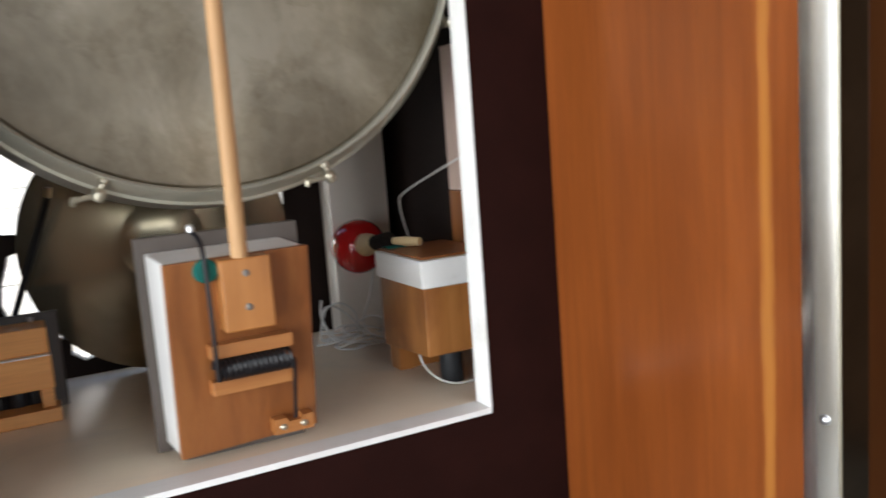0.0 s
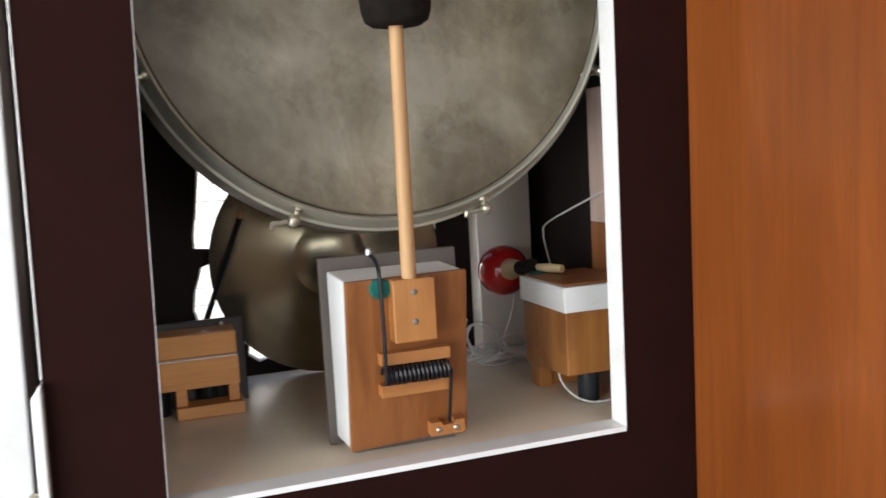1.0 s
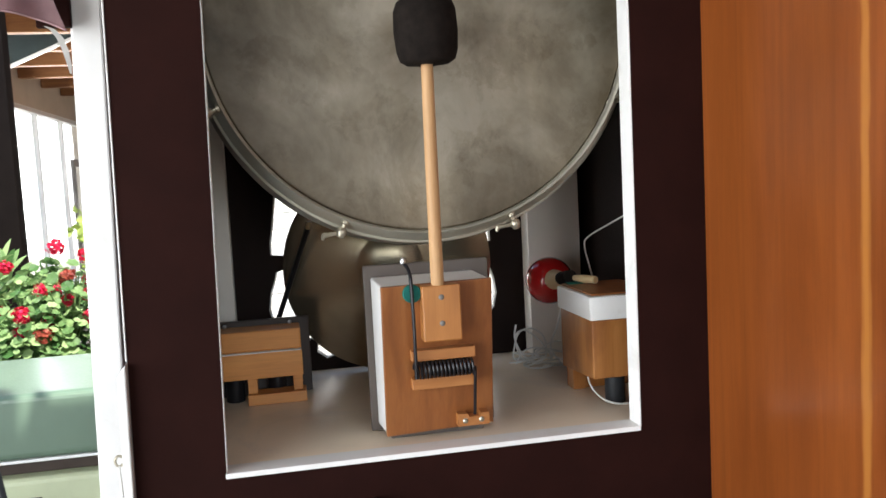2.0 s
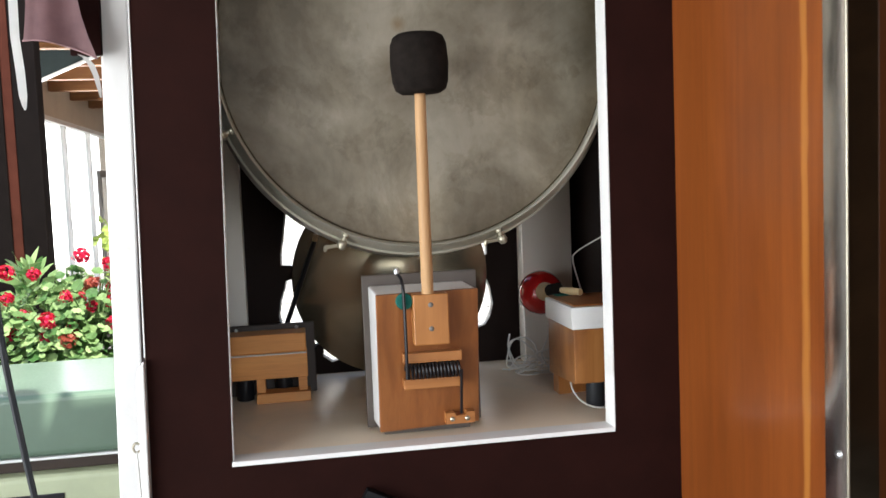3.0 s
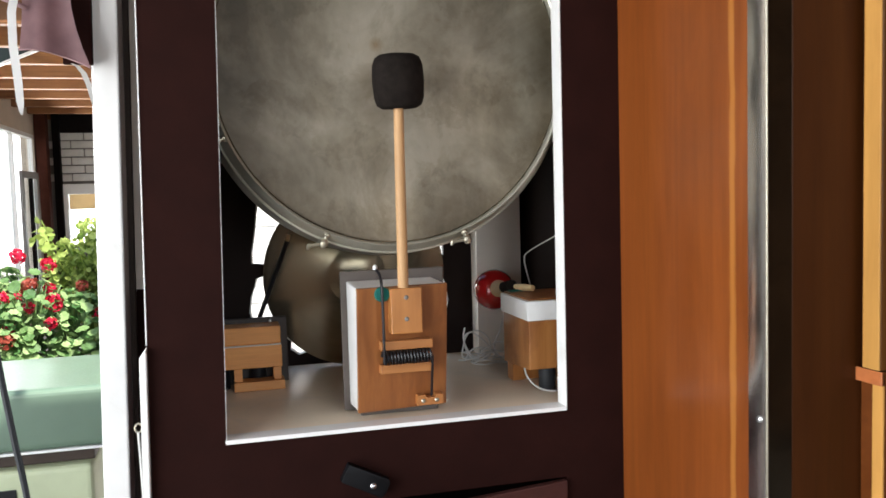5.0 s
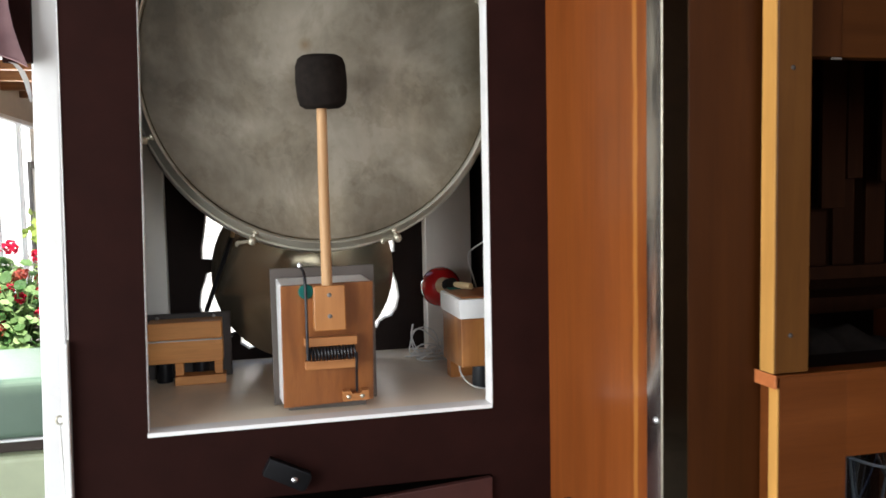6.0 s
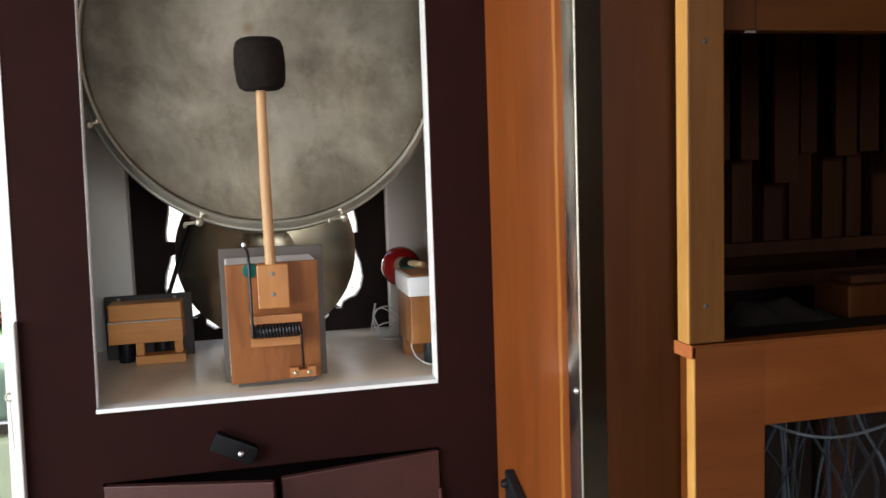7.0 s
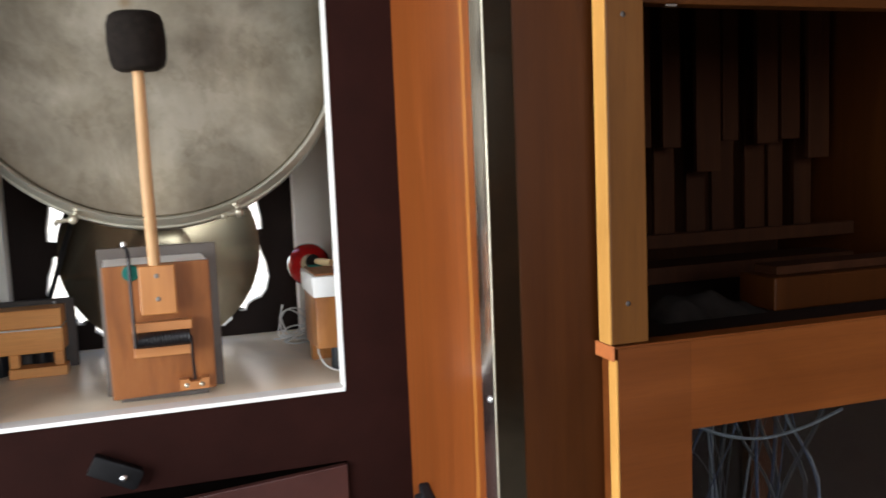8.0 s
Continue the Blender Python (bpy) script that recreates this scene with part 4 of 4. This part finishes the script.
side_window("window_1", 5.3, 10.98, 0.4, 2.36, (6.9, 7.92, 8.95, 9.97), "long white-framed window along the veranda")
casement = thing("open_casement", "grey-framed inner window standing in the bright glazing", "window", (-2.36, 10.5, 0.4), kind="structure")
part("frame_top", box(-2.375, -2.335, 10.05, 10.93, 1.80, 1.88, 0.004), WINGREY, casement)
part("frame_side", box(-2.375, -2.335, 10.05, 10.12, 0.4, 1.799, 0.004), WINGREY, casement)
part("frame_side", box(-2.375, -2.335, 10.80, 10.93, 0.4, 1.799, 0.004), WINGREY, casement)
part("mullion", box(-2.375, -2.34, 10.50, 10.60, 0.4, 1.799, 0.004), DARKPOST, casement)
structure("corner_post", box(-2.378, -2.24, 11.0, 11.18, 0, 2.779, 0.01), REDPOST, "reddish timber corner post", "post")
structure("corner_post_dark", box(-2.235, -2.15, 11.35, 11.49, 0, 2.779, 0.01), DARKPOST, "dark timber post before the bricks", "post")

for i in range(9):
    y = 5.2 + 0.78 * i
    tagged(part("rafter", box(-2.375, 2.99, y, y + 0.09, 2.60, 2.7795, 0.006), RAFTER), "orange-brown timber rafter under the veranda roof", "rafter", "veranda rafters")
gable = thing("gable_panel", "dark grey-green gable panel with a pale lower trim", "panel", (-1.95, 6.70, 2.4))
part("panel", slab([(-2.375, 2.311), (-1.30, 2.778), (-2.375, 2.778)], 6.69, 6.71), TEAL, gable)
part("trim", slab([(-2.375, 2.289), (-1.25, 2.778), (-1.3015, 2.778), (-2.375, 2.3105)], 6.68, 6.72), WINWHITE, gable, "pale trim board")
column = thing("brick_column", "dark timber column with a red brick side", "column", (-1.62, 5.0, 0))
part("timber_outer", box(-2.05, -1.7205, 4.99, 5.10, 0, 2.95, 0.008), DARKPOST, column)
part("timber", box(-1.655, -1.515, 4.98, 5.10, 0, 2.95, 0.008), DARKPOST, column)
part("facing", box(-1.72, -1.66, 5.00, 5.10, 0, 2.95, 0.008), REDPOST, column, "red brick facing")

# white brick end wall, with its window
end_wall = structure("wall_end", slab([(-2.37, 0), (2.99, 0), (2.99, 2.77), (-2.37, 2.77)], 11.50, 11.66, [[(-2.12, 0.9), (-2.12, 1.70), (-1.0, 1.70), (-1.0, 0.9)]]), MORTAR, "white-painted brick end wall of the veranda", "wall")
structure("beam_end", box(-2.14, 2.98, 11.36, 11.47, 2.42, 2.77, 0.01), DARKPOST, "dark timber beam over the brick wall", "beam")
window = thing("window_2", "white-framed window with a cream blind in the bricks", "window", (-1.56, 11.5, 0.9), kind="structure")
part("window_frame", box(-2.16, -0.96, 11.44, 11.52, 1.60, 1.74, 0.006), WINWHITE, window)
part("window_frame", box(-2.16, -2.10, 11.44, 11.52, 0.88, 1.599, 0.006), WINWHITE, window)
part("window_frame", box(-1.02, -0.96, 11.44, 11.52, 0.88, 1.599, 0.006), WINWHITE, window)
part("window_sill", box(-2.18, -0.94, 11.40, 11.52, 0.82, 0.879, 0.006), WINWHITE, window)
part("blind", box(-2.095, -1.025, 11.53, 11.54, 1.40, 1.60, 0.002), CREAMBLIND, window, "cream roller blind")
p = part("pane", box(-2.095, -1.025, 11.55, 11.555, 0.885, 1.595, 0), GLASS, window)
p.visible_shadow = False

# white wall beyond the niche, open to the sky above
near_wall = structure("wall_courtyard", box(-0.45, 2.98, 3.62, 3.75, 0.0, 2.6, 0), MORTAR_WHITE, "white-painted brick courtyard wall", "wall")

counter = thing("green_counter", "sage green counter slab on a pale green body", "counter", (-1.4, 2.9, 0))
part("slab", box(-2.3, -0.30, 2.45, 3.08, 0.657, 0.862, 0.022, 4), SAGE, counter)
part("slab_trim", box(-2.3, -0.30, 2.453, 3.07, 0.647, 0.6565, 0.003), WINWHITE, counter, "thin pale trim line")
part("recess", box(-2.25, -0.56, 2.52, 3.02, 0.593, 0.6465, 0.004), UMBER, counter, "dark recess under the slab")
body = part("body", box(-2.3, -0.56, 2.47, 3.04, 0.0, 0.5925, 0.02, 3), PALE, counter)
plate = part("name_plate", box(-1.05, -0.80, 2.463, 2.4695, 0.44, 0.53, 0.002), BLACK, body, "black plate with a pale mark")
part("mark", box(-0.87, -0.83, 2.459, 2.4625, 0.47, 0.50, 0.001), WINWHITE, plate)
post = thing("door_post", "white painted timber post", "post", (-0.305, 1.29, 0))
part("shaft", lean(box(-0.341, -0.2905, 1.245, 1.33, 0.0, 2.80, 0.004), 0.025), WHITE, post)
backing = thing("dark_board", "dark brown board behind the post", "board", (-0.25, 1.42, 0))
part("board", lean(box(-0.335, -0.2795, 1.335, 1.352, 0.0, 2.80, 0.002), 0.025), UMBER, backing)
part("pale_edge", lean(box(-0.2790, -0.21, 1.337, 1.352, 1.29, 2.80, 0.002), 0.025), GREYWHITE, backing, "pale painted strip")
# Dark board in place of the shadow on the strip's lower part.
part("shadow_board", lean(box(-0.2790, -0.21, 1.336, 1.352, 0.0, 1.2895, 0.002), 0.025), BROWN, backing)

# swag of cloth and white straps beside the post
random.seed(11)


def cloth_sheet(rows, thick, name, material, parent, label=""):
    """A hanging sheet through rows of points, with folds and thickness."""
    bm = bmesh.new()
    grid = [[bm.verts.new(p) for p in r] for r in rows]
    for a, b in zip(grid, grid[1:]):
        for i in range(len(a) - 1):
            bm.faces.new((a[i], a[i + 1], b[i + 1], b[i]))
    bmesh.ops.solidify(bm, geom=list(bm.faces), thickness=thick)
    bmesh.ops.recalc_face_normals(bm, faces=list(bm.faces))
    return part(name, bm, material, parent, label, True)


swag = thing("cloth_swag", "mauve cloth swag hanging beside the white post", "cloth", (-0.38, 1.18, 1.74))
rows = []
for j in range(9):
    v = j / 8
    row = []
    for i in range(21):
        u = i / 20
        flare = max(0.0, (v - 0.55) / 0.45) ** 1.7
        right = -0.350 + 0.031 * flare
        x = (-0.432 - 0.010 * flare) * (1 - u) + right * u
        low = 1.758 - 0.004 * u - 0.030 * u ** 2.4
        row.append((x, 1.185 + 0.007 * math.sin(u * 8 + v * 2.5) * (0.4 + v), 2.02 * (1 - v) + low * v))
    rows.append(row)
cloth_sheet(rows, 0.003, "sheet", MAUVE, swag)
part("hem", tube([(x, y - 0.002, z) for x, y, z in rows[-1][::4]], 0.002, 6), MAUVE, swag)


def strap(points, width, name, parent):
    rows = [[(x - width / 2 * w, y, z), (x + width / 2 * w, y + 0.004, z)] for x, y, z, w in points]
    return cloth_sheet(rows, 0.004, name, WHITE, parent, "white strap")


tail = thing("white_strap", "white strap hanging from the cloth swag", "strap", (-0.442, 1.16, 1.64))
strap([(-0.425, 1.165, 2.02, 1), (-0.434, 1.160, 1.87, 1), (-0.4445, 1.158, 1.82, 1), (-0.4455, 1.158, 1.76, 1), (-0.441, 1.158, 1.70, 1), (-0.4395, 1.158, 1.66, 0.9), (-0.4385, 1.158, 1.642, 0.45), (-0.438, 1.158, 1.636, 0.1)], 0.0135, "band", tail)
tail = thing("white_strap", "white strap curving from the swag to the post", "strap", (-0.325, 1.19, 1.66))
strap([(-0.356, 1.20, 1.736, 0.5), (-0.346, 1.20, 1.731, 0.8), (-0.336, 1.20, 1.718, 1), (-0.329, 1.20, 1.698, 0.9), (-0.325, 1.20, 1.675, 0.6), (-0.3235, 1.20, 1.66, 0.2)], 0.010, "band", tail)
valance = thing("dark_valance", "dark brown valance board above the cloth swag", "valance", (-0.33, 1.225, 1.74))
part("board", lean(box(-0.375, -0.322, 1.222, 1.236, 1.738, 2.80, 0.002), 0.025, 1.74), BROWN, valance)
band = thing("cloth_band", "narrow mauve cloth band stretched to the swag", "cloth", (-0.47, 1.18, 1.85))
part("band", tube([(-0.60, 1.18, 1.90), (-0.50, 1.178, 1.862), (-0.44, 1.176, 1.838), (-0.425, 1.182, 1.832)], 0.0045, 8), MAUVE, band, "", True)
cord = thing("power_cable", "black power cable hanging near the post", "cable", (-0.42, 1.18, 0.006))
part("sheath", tube([(-0.60, 1.20, 2.05), (-0.55, 1.20, 1.6), (-0.525, 1.20, 1.35), (-0.515, 1.20, 1.20), (-0.497, 1.20, 1.05), (-0.47, 1.19, 0.85), (-0.44, 1.18, 0.4), (-0.42, 1.18, 0.006)], 0.0062, 8), RUBBER, cord, "", True)

# ---- flowers ----
trough = thing("flower_trough", "long dark planting trough behind the counter", "planter", (-1.3, 4.4, 0))
part("box", box(-2.2, -0.62, 4.02, 4.72, 0.0, 0.60, 0.01), DARKPOST, trough)
part("soil", box(-2.18, -0.64, 4.04, 4.70, 0.6005, 0.625, 0.004), SOIL, trough)


def leaf_disc(bm, centre, normal, size, lobes=7):
    """A round, slightly cupped leaf with a wavy rim."""
    n = normal.normalized()
    a = n.orthogonal().normalized()
    b = n.cross(a)
    mid = bm.verts.new(centre - n * size * 0.18)
    rim = []
    for i in range(lobes * 2):
        t = 2 * math.pi * i / (lobes * 2)
        r = size * (1.0 if i % 2 else 0.86) * random.uniform(0.92, 1.06)
        rim.append(bm.verts.new(centre + (a * math.cos(t) + b * math.sin(t)) * r + n * random.uniform(-0.12, 0.12) * size))
    for i in range(len(rim)):
        bm.faces.new((mid, rim[i], rim[(i + 1) % len(rim)]))


def long_leaf(bm, base, tip, width, droop=0.05):
    d = tip - base
    side = d.cross(Vector((random.uniform(-1, 1), random.uniform(-1, 1), 0.4))).normalized() * width
    last = None
    for i in range(6):
        t = i / 5
        c = base + d * t - Vector((0, 0, droop * t * t))
        w = side * max(0.05, math.sin(math.pi * (0.12 + 0.88 * t)) if t < 1 else 0.05)
        pair = (bm.verts.new(c - w), bm.verts.new(c + w))
        if last:
            bm.faces.new((last[0], last[1], pair[1], pair[0]))
        last = pair


def blossom(parent, centre, size, material):
    bm = bmesh.new()
    for _ in range(64):
        n = Vector((random.gauss(0, 1), random.gauss(0, 1), random.gauss(0.25, 0.9))).normalized()
        leaf_disc(bm, Vector(centre) + n * size * random.uniform(0.65, 1.0), n + Vector((random.uniform(-.5, .5), random.uniform(-.5, .5), random.uniform(-.4, .4))), size * 0.25, 3)
    part("blossom", bm, material, parent)


def geranium(x, y, spread, height, flowers, leaves=330, wilted=1):
    g = thing("geranium", "bushy geranium with red flower heads in the trough", "plant", (x, y, 0.62), "geraniums in the trough")
    stems = bmesh.new()
    foliage = bmesh.new()
    for i in range(14):
        a = random.uniform(0, 2 * math.pi)
        r = spread * random.uniform(0.1, 0.8)
        tube([(x, y, 0.61), (x + r * 0.5 * math.cos(a), y + r * 0.5 * math.sin(a), 0.62 + height * 0.5), (x + r * math.cos(a), y + r * math.sin(a), 0.62 + height * random.uniform(0.7, 0.95))], 0.005, 5, 3, stems)
    for i in range(leaves):
        a, r = random.uniform(0, 2 * math.pi), spread * math.sqrt(random.random())
        h = height * random.uniform(0.05, 1.0) * (1 - 0.35 * (r / spread) ** 2)
        p = Vector((x + r * math.cos(a), y + r * math.sin(a) * 0.8, 0.63 + h))
        leaf_disc(foliage, p, Vector((0.7 * math.cos(a) + random.gauss(0, .35), 0.7 * math.sin(a) + random.gauss(0, .35), 0.9)), random.uniform(0.015, 0.036), 6)
    tagged(part("stalk", stems, LEAF, g, "", True), kind="stuff")
    tagged(part("foliage", foliage, LEAF, g), kind="stuff")
    for i in range(flowers):
        a, r = random.uniform(math.pi, 2 * math.pi), spread * random.uniform(0.3, 1.0)
        h = height * random.uniform(0.35, 1.08)
        blossom(g, (x + r * math.cos(a), y + r * math.sin(a) * 0.8, 0.63 + h), random.uniform(0.034, 0.05), WILTED if i < wilted else PETAL)


for gx, gy, gs, gh, gf in ((-1.95, 4.4, 0.26, 0.42, 5), (-1.62, 4.30, 0.26, 0.40, 5), (-1.36, 4.42, 0.25, 0.46, 6), (-1.12, 4.28, 0.24, 0.50, 7), (-1.28, 4.18, 0.2, 0.30, 4), (-0.92, 4.36, 0.22, 0.40, 3), (-1.30, 4.55, 0.16, 0.54, 3)):
    geranium(gx, gy, gs, gh, gf)
spiky = thing("oleander", "long-leaved green plant among the geraniums", "plant", (-1.52, 4.6, 0.62))
bm = bmesh.new()
for i in range(46):
    a, e = random.uniform(0, 2 * math.pi), random.uniform(0.5, 1.4)
    base = Vector((-1.52 + random.uniform(-0.06, 0.06), 4.58, random.uniform(0.9, 1.12)))
    long_leaf(bm, base, base + Vector((math.cos(a) * math.cos(e), math.sin(a) * math.cos(e), math.sin(e))) * random.uniform(0.14, 0.24), 0.016)
tagged(part("foliage", bm, LEAF, spiky), kind="stuff")
part("stem", tube([(-1.52, 4.58, 0.61), (-1.53, 4.58, 0.9), (-1.52, 4.58, 1.15)], 0.008), LEAF, spiky)
bush = thing("green_shrub", "leafy green shrub behind the geraniums", "plant", (-0.85, 4.6, 0.62))
stems, foliage = bmesh.new(), bmesh.new()
for i in range(44):
    a, r = random.uniform(0, 2 * math.pi), random.uniform(0.05, 0.34)
    top = Vector((-0.84 + r * math.cos(a), 4.58 + r * 0.4 * math.sin(a), random.uniform(1.10, 1.42)))
    tube([(-0.84, 4.58, 0.61), ((-0.84 + top.x) / 2 + 0.03, 4.58, 0.98), top], 0.004, 5, 3, stems)
    for j in range(30):
        t = random.uniform(0.35, 1.0)
        p = Vector((-0.84, 4.58, 0.61)).lerp(top, t) + Vector((random.gauss(0, .02), random.gauss(0, .02), 0))
        leaf_disc(foliage, p, Vector((random.gauss(0, 1), random.gauss(-0.3, 1), 0.8)), random.uniform(0.014, 0.028), 3)
tagged(part("stalk", stems, BUSHLEAF, bush), kind="stuff")
tagged(part("foliage", foliage, BUSHLEAF, bush), kind="stuff")


# ---- bricks of the two white walls ----
def brick_mesh(w, d, h):
    me = bpy.data.meshes.new("brick")
    bm = box(-w / 2, w / 2, -d / 2, d / 2, -h / 2, h / 2, 0.006, 1)
    bm.to_mesh(me)
    bm.free()
    me.materials.append(BRICK)
    return me


def lay(wall, x0, x1, z0, z1, y, w, h, skip):
    """Courses of bricks, proud of the mortar; each one an object on shared mesh data."""
    whole = brick_mesh(w - 0.014, 0.05, h - 0.014)
    row = 0
    z = z0 + h / 2
    while z < z1:
        x = x0 + (w / 2 if row % 2 else w)
        while x < x1:
            if not skip(x, z, w):
                ob = new("brick", whole)
                ob.location = (x, y + random.uniform(-0.002, 0.002), z)
                ob.parent = wall
            x += w
        z += h
        row += 1


lay(end_wall, -2.36, -0.9, 1.22, 2.42, 11.485, 0.33, 0.11, lambda x, z, w: -2.16 - w / 2 < x < -0.96 + w / 2 and z < 1.80)
lay(near_wall, -0.46, 1.6, 0.2, 1.55, 3.6425, 0.225, 0.075, lambda x, z, w: False)
